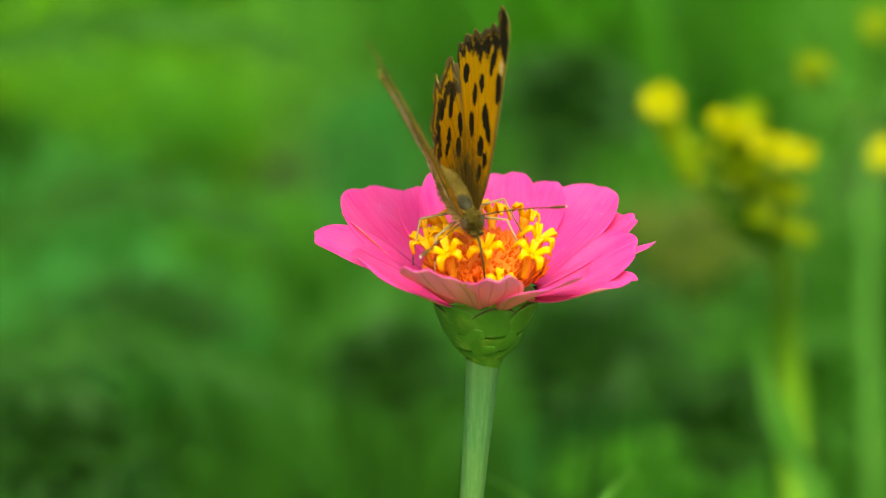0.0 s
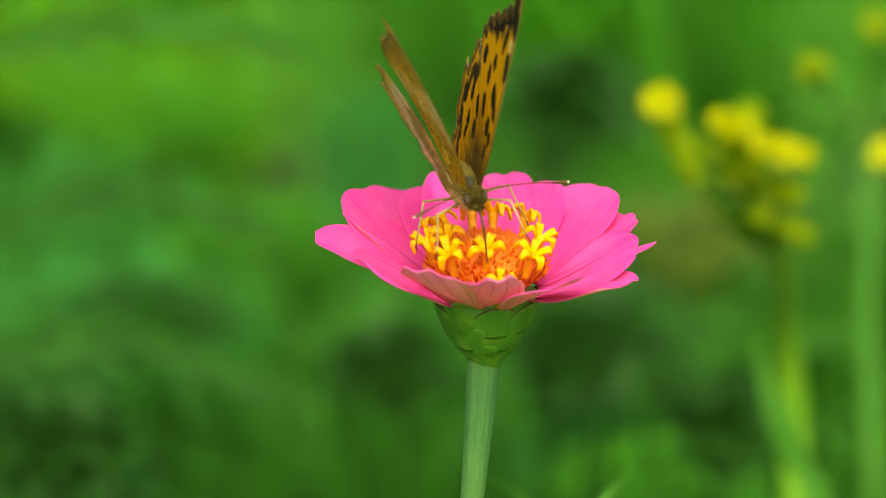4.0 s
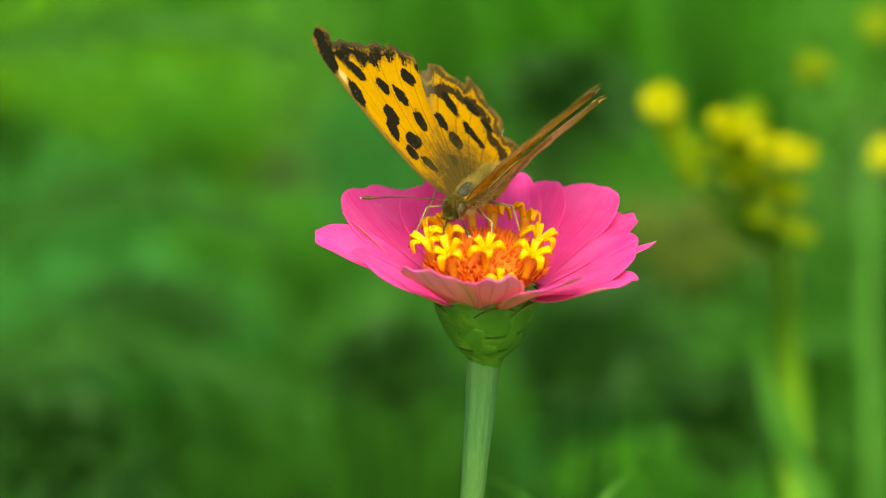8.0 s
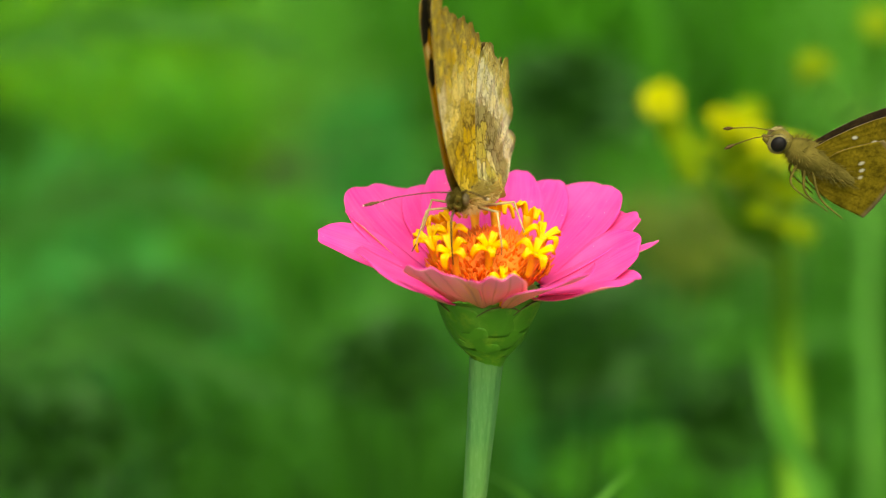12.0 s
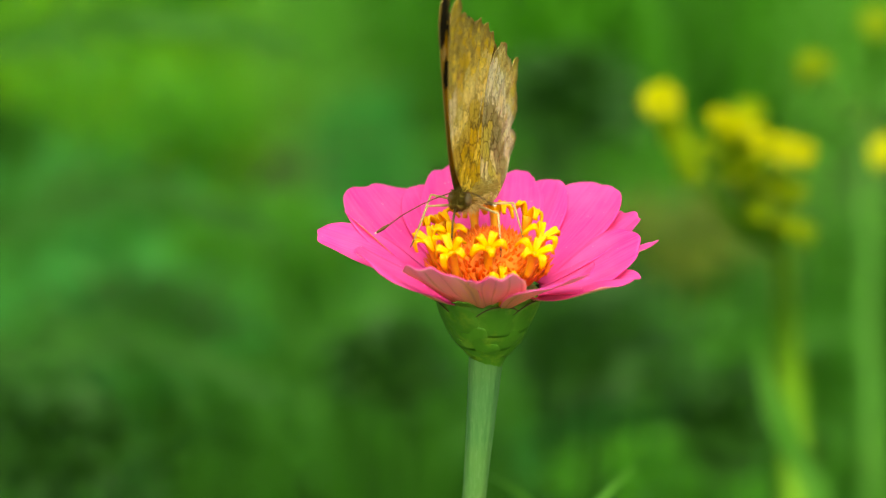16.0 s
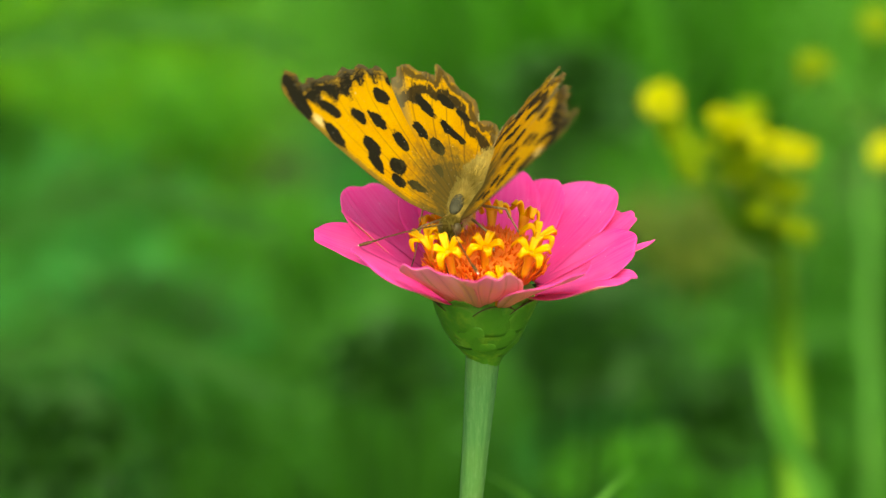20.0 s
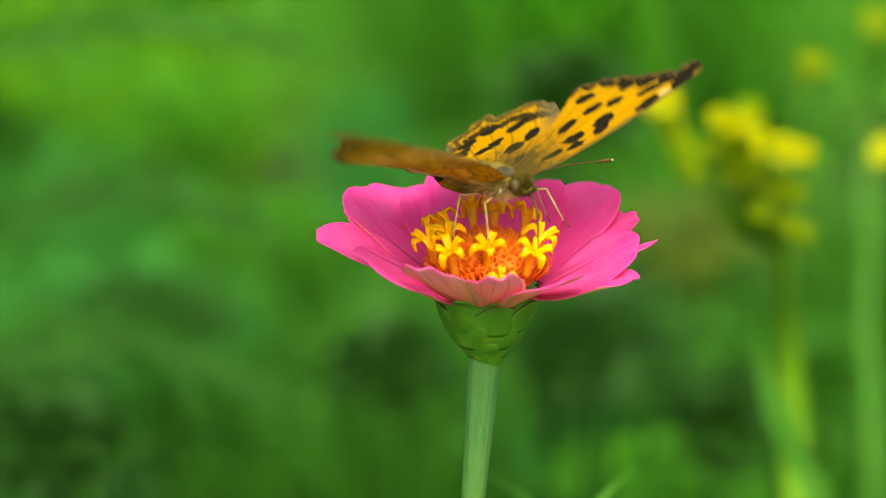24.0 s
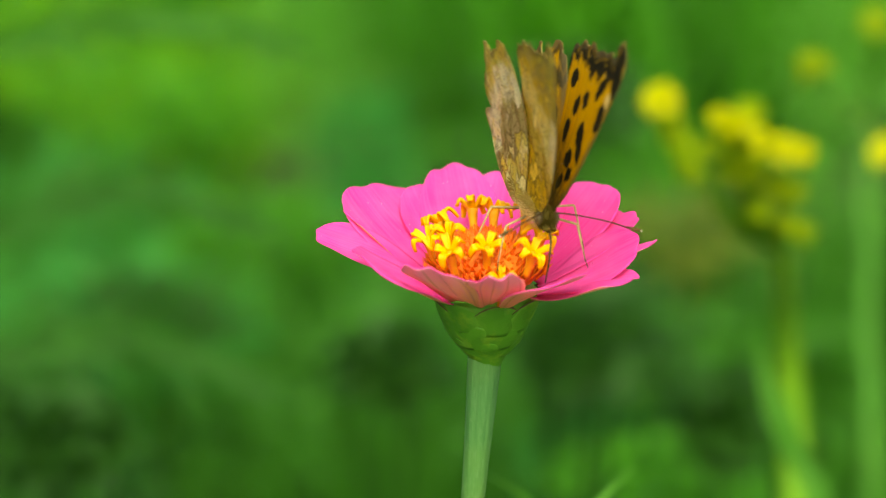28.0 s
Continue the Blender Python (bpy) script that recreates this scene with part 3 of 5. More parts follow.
        L = length * rng.uniform(0.6, 1.3)
        side = d.cross(Vector((rng.uniform(-1, 1), rng.uniform(-1, 1), rng.uniform(-1, 1)))).normalized() * 0.04
        a, b, c = (bm.verts.new(q * MM) for q in (p + side, p - side, p + d * L))
        bm.faces.new((a, b, c))
    return bm


def make_butterfly():
    fly = new("butterfly")
    feelers = []
    tagged(fly, "orange butterfly with black spots and ragged wings on the zinnia", "butterfly")
    bm = bmesh.new()
    egg(bm, (0.6, 0, 0.1), (3.9, 1.35, 1.6), 0)
    thorax = part("thorax", bm, M_BODY, fly, "furry olive brown thorax")
    bm = bmesh.new()
    egg(bm, (2.3, 0, 0.95), (2.0, 0.85, 0.85), 0)
    part("back_plate", bm, M_THORAX, thorax, "dark slate plate on the back")
    bm = bmesh.new()
    fur(bm, (0.0, 0, 0.1), (4.0, 1.3, 1.5), 4200, 0.7, 3)
    fur(bm, (-3.6, 0, 0.2), (3.0, 1.5, 1.4), 1400, 0.9, 4)
    fur(bm, (-6.6, 0, -0.1), (3.8, 1.15, 1.1), 800, 0.5, 5)
    part("fur", bm, M_FUR, fly, "tawny hair on the back")
    bm = bmesh.new()
    fur(bm, (1.2, 0, -0.5), (3.4, 1.35, 1.35), 1700, 0.9, 6, 0.5)
    fur(bm, (-2.6, 0, -0.5), (2.6, 1.2, 1.1), 700, 0.9, 7, 0.5)
    for v in bm.verts:
        v.co.z = min(v.co.z, -0.0001)
    part("belly_fur", bm, M_BELLY, fly, "pale cream hair under the body")
    bm = tube([(-3, 0, 0.1), (-6, 0, 0.0), (-9.3, 0, -0.6), (-11.8, 0, -1.3)], [1.4, 1.2, 1.0, 0.35], 22, 14)
    part("abdomen", bm, M_BODY, fly, "tapered olive brown abdomen")
    bm = bmesh.new()
    egg(bm, (5.5, 0, -0.2), (1.2, 1.15, 1.2), 0)
    head = part("head", bm, M_HEAD_FUR, fly)
    bm = bmesh.new()
    fur(bm, (5.55, 0, -0.1), (1.2, 1.1, 1.2), 1500, 0.5, 9, 0.1)
    fur(bm, (6.6, 0, -0.6), (0.8, 0.6, 0.6), 400, 0.6, 10, -0.6)
    part("head_fur", bm, M_HEAD_FUR, head)
    for sgn in (1, -1):
        part("eye", egg(bmesh.new(), (5.8, sgn * 0.95, -0.05), (0.68, 0.5, 0.78), 0), M_EYE, head)
        bm = tube([(6.4, sgn * 0.45, -0.7), (7.3, sgn * 0.5, -0.9), (8.3, sgn * 0.35, -0.4)], [0.3, 0.3, 0.08], 8, 7)
        part("palp", bm, M_HEAD_FUR, head)
        bm = tube([(6.2, sgn * 0.6, 0.8), (7.9, sgn * 3.0, 1.25), (9.6, sgn * 6.2, 1.35), (10.45, sgn * 8.1, 1.15)], [0.10, 0.085, 0.085, 0.10], 16, 6)
        ant = part("antenna", bm, M_DARK, fly, "thin dark antenna with a pale-tipped club")
        feelers.append(ant)
        bm = tube([(10.45, sgn * 8.1, 1.15), (10.8, sgn * 8.95, 1.1), (11.15, sgn * 9.75, 1.05)], [0.12, 0.23, 0.16], 9, 8)
        part("club", bm, M_DARK, ant)
        part("club_tip", egg(bmesh.new(), (11.2, sgn * 9.85, 1.05), (0.13, 0.13, 0.12), 0), M_TIP, ant)
        for name, pts in (("middle_leg", [(2.0, 1.4, -1.4), (4.2, 4.4, -1.6), (5.6, 5.4, -5.6), (6.4, 5.6, -6.4)]),
                          ("hind_leg", [(-0.8, 1.4, -1.4), (0.2, 5.2, -0.8), (0.0, 6.8, -5.6), (0.4, 7.0, -6.6)])):
            p = [(a, sgn * b, c) for a, b, c in pts]
            leg = part(name, ring_tube(bmesh.new(), p[:2], [0.19, 0.14], 7), M_LEG, fly, "thin pale jointed leg")
            part("shin", ring_tube(bmesh.new(), p[1:3], [0.14, 0.09], 7), M_LEG, leg)
            part("foot", ring_tube(bmesh.new(), p[2:], [0.09, 0.06], 6), M_DARK, leg)
    bm = tube([(6.7, 0, -0.9), (8.0, 0, -2.0), (8.2, 0, -4.5), (7.6, 0, -7.6)], [0.17, 0.15, 0.12, 0.08], 16, 6)
    part("proboscis", bm, M_DARK, head, "thin dark tongue")
    wings = {}
    for side, mirror in (("left", False), ("right", True)):
        wings["hind", side] = make_wing("hindwing", HIND, mirror, fly, [M_HTOP, M_HUNDER, M_WEDGE], "jagged orange hindwing, mottled brown beneath")
        wings["fore", side] = make_wing("forewing", FORE, mirror, fly, [M_WTOP, M_WUNDER, M_WEDGE], "orange forewing with black spots, mottled brown beneath")
    return fly, wings, feelers


butterfly, wings, feelers = make_butterfly()


def wing_pose(side, lift, sweep, which, twist=0.0):
    """Pose of a wing on the body: lift degrees above the spread plane, sweep degrees forward, twist degrees about its span."""
    sgn = 1 if side == "left" else -1
    off = 0.0 if which == "fore" else -0.5
    cock = twist if which == "fore" else twist + 4.5 * max(0.0, 1.0 - lift / 60.0)  # spread hindwings tip their hind edge up
    return (Matrix.Translation((ROOT[0] * MM, sgn * ROOT[1] * MM, (ROOT[2] + off) * MM))
            @ Matrix.Rotation(sgn * radians(lift), 4, "X") @ Matrix.Rotation(-sgn * radians(sweep), 4, "Z")
            @ Matrix.Rotation(radians(cock), 4, "Y"))


# ---- brown skipper, flying ----
def skipper_wing(name, base, tone, spot):
    g = Graph(name)
    fine = g.noise(3000.0, 3.0)
    col = g.mix(g.span(g.noise(350.0, 3.0), 0.35, 0.65), base, tone)
    col = g.mix(g.span(g.noise(800.0, 4.0), 0.48, 0.66, 0, 0.7), col, tuple(0.35 * c for c in base))
    col = g.mix(g.span(fine, 0.4, 0.7, 0, 0.6), col, tuple(0.4 * c for c in base))
    col = g.mix(g.span(g.attr("vein"), 0.10, 0.03, 0, 0.4), col, tuple(0.4 * c for c in base))
    col = g.mix(g.span(g.attr("mark"), 0.10, -0.10), col, spot)
    col = g.mix(g.span(g.attr("edge"), 0.7, 0.3, 0, 0.6), col, (0.16, 0.12, 0.07))
    return g.surface(col, 0.85, 0.15, g.bump(fine, 0.3, 0.0001), 0.06)


M_SK_TOP = skipper_wing("skipper_wing_dark", (0.024, 0.015, 0.007), (0.048, 0.031, 0.012), (0.75, 0.70, 0.55))
M_SK_UNDER = skipper_wing("skipper_wing_olive", (0.12, 0.088, 0.004), (0.20, 0.145, 0.009), (0.50, 0.46, 0.34))
SK_FORE = dict(costa=[(1.8, 1.0), (4.2, 6.0), (6.0, 11.5), (6.6, 17.0)], outer=[(6.6, 17.0), (4.4, 15.8), (1.8, 14.0), (-0.6, 12.2)],
               inner=[(0.0, 1.0), (-0.4, 6.0), (-0.6, 12.2)], spots=[(4.6, 12.6, 0.3, 0.18, 10), (5.2, 12.9, 0.25, 0.16, 0), (2.4, 10.2, 0.6, 0.4, 30),
               (1.2, 8.8, 0.35, 0.28, 20), (3.6, 8.0, 0.2, 0.3, 0)], pale=[(99, 99, 1, 1, 0)], reach=1.0, teeth=0.0, count=7)
SK_HIND = dict(costa=[(-0.2, 1.0), (0.3, 6.0), (-0.8, 11.4)], outer=[(-0.8, 11.4), (-3.8, 11.6), (-6.6, 9.6), (-8.4, 6.8), (-9.4, 4.4)],
               inner=[(-1.6, 0.9), (-5.0, 1.7), (-9.4, 4.4)], spots=[(-2.4, 7.6, 0.18, 0.36, 0), (-3.3, 7.2, 0.2, 0.34, 0), (-4.1, 6.6, 0.18, 0.3, 0)],
               pale=[(99, 99, 1, 1, 0)], reach=1.0, teeth=0.0, count=7)
M_SK_FRINGE = plain("skipper_fringe", (0.10, 0.075, 0.04), (0.20, 0.16, 0.10), 3000, 0.9, 0.0, 0.03)
M_SK_BODY = plain("skipper_body", (0.075, 0.062, 0.010), (0.14, 0.112, 0.022), 2400, 0.9, 0.0, 0.05)
M_SK_CREAM = plain("skipper_cream", (0.13, 0.11, 0.035), (0.24, 0.20, 0.08), 2400, 0.9, 0.0, 0.05)
M_SK_EYE = plain("skipper_eye_black", (0.006, 0.005, 0.004), (0.012, 0.01, 0.008), 4000, 0.5, 0.0, 0.12)


def make_skipper():
    fly = new("skipper_butterfly")
    tagged(fly, "small dark brown skipper butterfly with pale wing spots in flight", "butterfly")
    bm = bmesh.new()
    egg(bm, (0.4, 0, 0), (3.6, 2.0, 2.0), 0)
    fur(bm, (0.2, 0, 0.1), (3.7, 2.0, 2.0), 900, 1.0, 13)
    fur(bm, (-3.2, 0, 0.0), (3.2, 1.5, 1.5), 900, 0.8, 14)
    part("thorax", bm, M_SK_BODY, fly)
    part("abdomen", tube([(-2.0, 0, 0), (-4.0, 0, 0.1), (-6.0, 0, 0.0), (-7.4, 0, -0.1)], [1.6, 1.35, 0.9, 0.3], 18, 12), M_SK_BODY, fly)
    head = part("head", egg(bmesh.new(), (4.6, 0, 0), (1.5, 1.8, 1.5), 0), M_SK_BODY, fly)
    for sgn in (1, -1):
        part("eye", egg(bmesh.new(), (5.0, sgn * 1.45, 0.1), (1.0, 0.75, 1.05), 0), M_SK_EYE, head, "large black eye")
        bm = egg(bmesh.new(), (5.05, sgn * 1.30, -0.05), (1.22, 0.5, 1.28), 0)
        fur(bm, (5.0, sgn * 1.25, 0.0), (1.2, 0.5, 1.28), 160, 0.4, 15)
        part("eye_ring", bm, M_SK_CREAM, head, "pale cream scales round the eye")
        ant = part("antenna", tube([(5.8, sgn * 0.7, 0.6), (8.0, sgn * 1.6, -0.6), (9.9, sgn * 2.6, -2.2)], [0.08, 0.06, 0.07], 12, 6), M_DARK, fly)
        part("club", tube([(9.9, sgn * 2.6, -2.2), (10.4, sgn * 2.9, -2.7), (10.8, sgn * 3.2, -3.1)], [0.09, 0.26, 0.09], 8, 7), M_DARK, ant)
        part("palp", tube([(5.6, sgn * 0.5, -0.6), (6.8, sgn * 0.5, -0.5)], [0.5, 0.2], 5, 7), M_SK_BODY, head)
        for k, (fx, fy) in enumerate(((2.6, 1.9), (0.6, 2.2), (-1.6, 2.0))):
            part("leg", tube([(1.6 - k * 1.2, sgn * 1.2, -1.3), (fx - 1.4, sgn * fy, -3.4), (fx - 5.5, sgn * fy * 0.8, -4.6)], [0.2, 0.13, 0.07], 10, 6), M_SK_BODY, fly)
    made = {}
    for side, mirror in (("left", False), ("right", True)):
        made["hind", side] = make_wing("hindwing", SK_HIND, mirror, fly, [M_SK_TOP, M_SK_UNDER, M_SK_FRINGE], "dark brown hindwing", 0.6, 50, 40)
        made["fore", side] = make_wing("forewing", SK_FORE, mirror, fly, [M_SK_TOP, M_SK_UNDER, M_SK_FRINGE], "dark brown forewing with cream spots", 0.6, 60, 44)
    return fly, made


skipper, skipper_wings = make_skipper()


# ---- ground and background plants ----
g = Graph("meadow_soil")
n1, n2 = g.noise(6.0, 4.0), g.noise(70.0, 4.0)
M_GROUND = g.surface(g.mix(g.span(n2, 0.35, 0.65), g.mix(g.span(n1, 0.35, 0.65), (0.030, 0.080, 0.012), (0.06, 0.14, 0.02)),
                     (0.030, 0.028, 0.012)), 0.9, 0.0, g.bump(n2, 0.6, 0.01))
bm = bmesh.new()
bmesh.ops.create_grid(bm, x_segments=60, y_segments=60, size=60.0)
for v in bm.verts:
    v.co.z = 0.02 * noise.noise(v.co * 0.8) - 0.01
ground = part("ground", smooth(bm), M_GROUND, None)
tagged(ground, "dark earth covered with low green weeds", "ground", kind="structure")

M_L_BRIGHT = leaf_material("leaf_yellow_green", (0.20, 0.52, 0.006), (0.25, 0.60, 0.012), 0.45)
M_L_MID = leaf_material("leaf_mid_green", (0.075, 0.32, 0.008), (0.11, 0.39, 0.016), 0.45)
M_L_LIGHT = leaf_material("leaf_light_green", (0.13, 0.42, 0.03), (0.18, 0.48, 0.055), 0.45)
# Very dark green: shade deep inside the vegetation is put into this leaf colour.
M_L_DEEP_SHADE = leaf_material("leaf_deep_shaded", (0.020, 0.090, 0.004), (0.033, 0.125, 0.007), 0.4)
# Dimmed mid green with shade put into the leaf colour, for low growth.
M_L_DIM_SHADE = leaf_material("leaf_dim_shaded", (0.030, 0.14, 0.006), (0.048, 0.19, 0.012), 0.4)
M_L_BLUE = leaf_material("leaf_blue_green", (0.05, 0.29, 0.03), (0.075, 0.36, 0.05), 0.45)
# Shaded copy of the mid green: its lesser light is part of the colour.
M_L_SHADE = leaf_material("leaf_shaded_green", (0.048, 0.21, 0.008), (0.075, 0.27, 0.016), 0.45)
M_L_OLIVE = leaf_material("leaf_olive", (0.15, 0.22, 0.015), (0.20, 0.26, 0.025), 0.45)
M_STALK = plain("stalk_light_green", (0.13, 0.31, 0.008), (0.18, 0.37, 0.012), 300, 0.6, 0.0)
M_STALK_DIM = plain("stalk_mid_green", (0.052, 0.19, 0.010), (0.075, 0.23, 0.016), 300, 0.6, 0.0)
M_YELLOW = plain("blossom_yellow", (0.66, 0.68, 0.006), (0.76, 0.76, 0.015), 300, 0.6, 0.3)
M_YELLOW_OLD = plain("blossom_fading", (0.36, 0.52, 0.006), (0.46, 0.58, 0.010), 300, 0.6, 0.3)


def leaf_strip(verts, faces, base, way, up, length, width, droop, segs=5):
    """A folded leaf: a strip with a midrib, bending down towards its tip."""
    side = way.cross(up).normalized()
    k0 = len(verts)
    for i in range(segs + 1):
        u = i / segs
        p = base + way * (length * u) + Vector((0, 0, -droop * length * u * u))
        w = width * (math.sin(math.pi * min(1.0, u * 0.92 + 0.08)) ** 0.8) * 0.5 + 0.0004
        lift = Vector((0, 0, w * 0.35))
        verts += [tuple(p - side * w + lift), tuple(p), tuple(p + side * w + lift)]
    for i in range(segs):
        a = k0 + 3 * i
        faces += [(a, a + 1, a + 4, a + 3), (a + 1, a + 2, a + 5, a + 4)]


def make_grass(name, label, x, y, height, spread, blades, width, mat, seed, lean=(0, 0), droop=0.4, group=""):
    rng = random.Random(seed)
    verts, faces = [], []
    for _ in range(blades):
        a, r = rng.uniform(0, 6.28), spread * math.sqrt(rng.random())
        p = Vector((math.cos(a) * r, math.sin(a) * r, 0))
        d = Vector((rng.gauss(lean[0], 0.22), rng.gauss(lean[1], 0.22), 1)).normalized()
        up = Vector((rng.uniform(-1, 1), rng.uniform(-1, 1), 0.3)).normalized()
        leaf_strip(verts, faces, p, d, up, height * rng.uniform(0.6, 1.25), width * rng.uniform(0.6, 1.3), droop * rng.uniform(0.2, 1.6), 7)
    me = bpy.data.meshes.new(name)
    me.from_pydata(verts, [], faces)
    me.polygons.foreach_set("use_smooth", [True] * len(faces))
    me.materials.append(mat)
    ob = new(name, me)
    ob.matrix_world = pose(x, y, 0)
    return tagged(ob, label, "grass", group, "stuff")


def make_bush(x, y, z, rx, rz, mat, leaf, seed, label, fine=False):
    """A leafy weed: stems from the ground into a rounded, uneven crown of small leaves."""
    rng = random.Random(seed)
    thing = new("weed")
    thing.matrix_world = pose(x, y, 0)
    tagged(thing, label, "plant", "meadow weeds")
    for _ in range(5):
        tx, ty, tz = rng.uniform(-0.7, 0.7) * rx, rng.uniform(-0.5, 0.5) * rx, z + rng.uniform(-0.2, 0.7) * rz
        part("stem", tube([(tx * 200, ty * 200, 0), (tx * 500, ty * 500, tz * 600), (tx * 1000, ty * 1000, max(tz, 0.03) * 1000)], [2.0, 1.5, 0.6], 8, 5), mat, thing)
    verts, faces = [], []
    count = int(300 + 2.2 * rx * rz / (leaf * leaf * 0.36))
    for i in range(min(count, 3400)):
        v = Vector((rng.gauss(0, 1), rng.gauss(0, 1), rng.gauss(0, 1))).normalized()
        r = rng.random() ** 0.4
        p = Vector((v.x * rx * r, v.y * rx * 0.7 * r, z + v.z * rz * r))
        p += Vector((noise.noise(v * 2.1 + Vector((seed, 0, 0))), noise.noise(v * 2.1 + Vector((0, seed, 0))), 0.5 * noise.noise(v * 1.7))) * rx * 0.35
        if p.z < 0.004:
            continue
        d = (v + Vector((rng.uniform(-1, 1), rng.uniform(-1, 1), rng.uniform(0.0, 0.8)))).normalized()
        up = Vector((rng.uniform(-0.6, 0.6), rng.uniform(-0.8, 0.3), 1)).normalized()
        leaf_strip(verts, faces, p, d, up, leaf * rng.uniform(0.7, 1.3), leaf * (0.14 if fine else 0.40) * rng.uniform(0.7, 1.3), 0.3, 2)
    me = bpy.data.meshes.new("foliage")
    me.from_pydata(verts, [], faces)
    me.polygons.foreach_set("use_smooth", [True] * len(faces))
    me.materials.append(mat)
    ob = new("foliage", me)
    ob.parent = thing
    return thing


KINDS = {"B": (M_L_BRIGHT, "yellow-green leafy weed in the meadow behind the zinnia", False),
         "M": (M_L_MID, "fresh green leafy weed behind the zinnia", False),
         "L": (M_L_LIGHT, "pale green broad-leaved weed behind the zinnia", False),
         "D": (M_L_DEEP_SHADE, "low weed behind the zinnia, shade painted into its dark green leaves", False),
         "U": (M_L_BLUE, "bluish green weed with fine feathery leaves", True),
         "K": (M_L_SHADE, "green leafy weed behind the zinnia, coloured as if in shade", False),
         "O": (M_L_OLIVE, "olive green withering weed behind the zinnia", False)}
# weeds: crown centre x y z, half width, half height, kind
# D crowns sit at the shadowy gaps, their dark leaves painting that shade.
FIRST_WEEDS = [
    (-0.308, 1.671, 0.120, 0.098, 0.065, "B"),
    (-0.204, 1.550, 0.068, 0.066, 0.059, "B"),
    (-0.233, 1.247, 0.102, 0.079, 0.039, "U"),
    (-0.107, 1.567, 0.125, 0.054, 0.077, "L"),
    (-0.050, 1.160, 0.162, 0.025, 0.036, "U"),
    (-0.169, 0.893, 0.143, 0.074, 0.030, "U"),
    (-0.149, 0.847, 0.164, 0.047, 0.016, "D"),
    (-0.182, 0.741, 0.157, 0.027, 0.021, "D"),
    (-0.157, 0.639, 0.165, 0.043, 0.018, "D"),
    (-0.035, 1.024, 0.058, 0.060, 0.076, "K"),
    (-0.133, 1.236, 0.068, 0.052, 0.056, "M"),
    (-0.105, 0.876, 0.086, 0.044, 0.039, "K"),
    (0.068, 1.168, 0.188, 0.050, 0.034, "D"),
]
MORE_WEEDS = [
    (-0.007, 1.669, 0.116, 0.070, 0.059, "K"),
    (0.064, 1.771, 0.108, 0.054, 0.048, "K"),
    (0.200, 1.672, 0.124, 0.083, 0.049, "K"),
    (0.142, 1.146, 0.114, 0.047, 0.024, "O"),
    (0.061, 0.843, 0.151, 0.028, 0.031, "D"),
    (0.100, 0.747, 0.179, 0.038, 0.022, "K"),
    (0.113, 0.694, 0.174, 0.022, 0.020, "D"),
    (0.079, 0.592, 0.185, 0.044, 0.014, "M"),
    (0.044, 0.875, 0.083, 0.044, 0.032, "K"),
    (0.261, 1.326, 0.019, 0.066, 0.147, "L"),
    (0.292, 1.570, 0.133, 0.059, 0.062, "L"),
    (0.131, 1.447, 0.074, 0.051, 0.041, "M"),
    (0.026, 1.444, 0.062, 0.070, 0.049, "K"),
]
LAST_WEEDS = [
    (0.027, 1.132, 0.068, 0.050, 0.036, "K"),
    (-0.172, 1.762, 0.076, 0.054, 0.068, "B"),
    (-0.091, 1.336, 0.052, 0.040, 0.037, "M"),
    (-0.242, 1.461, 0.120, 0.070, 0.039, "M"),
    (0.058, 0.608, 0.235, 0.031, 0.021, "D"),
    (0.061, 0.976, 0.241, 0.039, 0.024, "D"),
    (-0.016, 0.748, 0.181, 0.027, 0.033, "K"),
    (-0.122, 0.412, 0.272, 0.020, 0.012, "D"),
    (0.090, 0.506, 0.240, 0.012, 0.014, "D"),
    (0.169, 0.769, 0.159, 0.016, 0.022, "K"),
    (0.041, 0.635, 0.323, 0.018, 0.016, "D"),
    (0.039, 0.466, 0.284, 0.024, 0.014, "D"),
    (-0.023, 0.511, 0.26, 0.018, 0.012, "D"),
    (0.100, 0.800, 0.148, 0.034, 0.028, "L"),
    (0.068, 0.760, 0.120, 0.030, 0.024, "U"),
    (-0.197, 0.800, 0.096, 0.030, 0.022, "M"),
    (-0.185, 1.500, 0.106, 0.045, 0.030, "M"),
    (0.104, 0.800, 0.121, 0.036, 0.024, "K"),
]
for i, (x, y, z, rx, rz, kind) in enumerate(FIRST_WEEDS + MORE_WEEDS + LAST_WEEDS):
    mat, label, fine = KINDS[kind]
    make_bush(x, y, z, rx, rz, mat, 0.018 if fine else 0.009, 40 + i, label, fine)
# Tone follows x: brighter leaves left, shaded ones right, light put into colour.
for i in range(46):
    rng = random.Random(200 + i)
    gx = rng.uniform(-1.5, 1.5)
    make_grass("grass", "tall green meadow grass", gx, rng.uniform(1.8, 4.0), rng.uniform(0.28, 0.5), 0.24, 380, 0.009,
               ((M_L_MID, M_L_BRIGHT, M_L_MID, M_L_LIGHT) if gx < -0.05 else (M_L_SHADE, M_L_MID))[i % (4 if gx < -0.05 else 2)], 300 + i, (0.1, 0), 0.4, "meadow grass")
# Short grass takes the darkened tones; the shade under the weeds is colour.
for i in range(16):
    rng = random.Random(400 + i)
    make_grass("grass", "short grass under the weeds, shade painted into its green", rng.uniform(-0.5, 0.5), rng.uniform(0.6, 1.7), rng.uniform(0.06, 0.11), 0.2, 420, 0.006,
               (M_L_SHADE, M_L_DIM_SHADE)[i % 2], 500 + i, (0.05, 0), 0.4, "meadow grass")


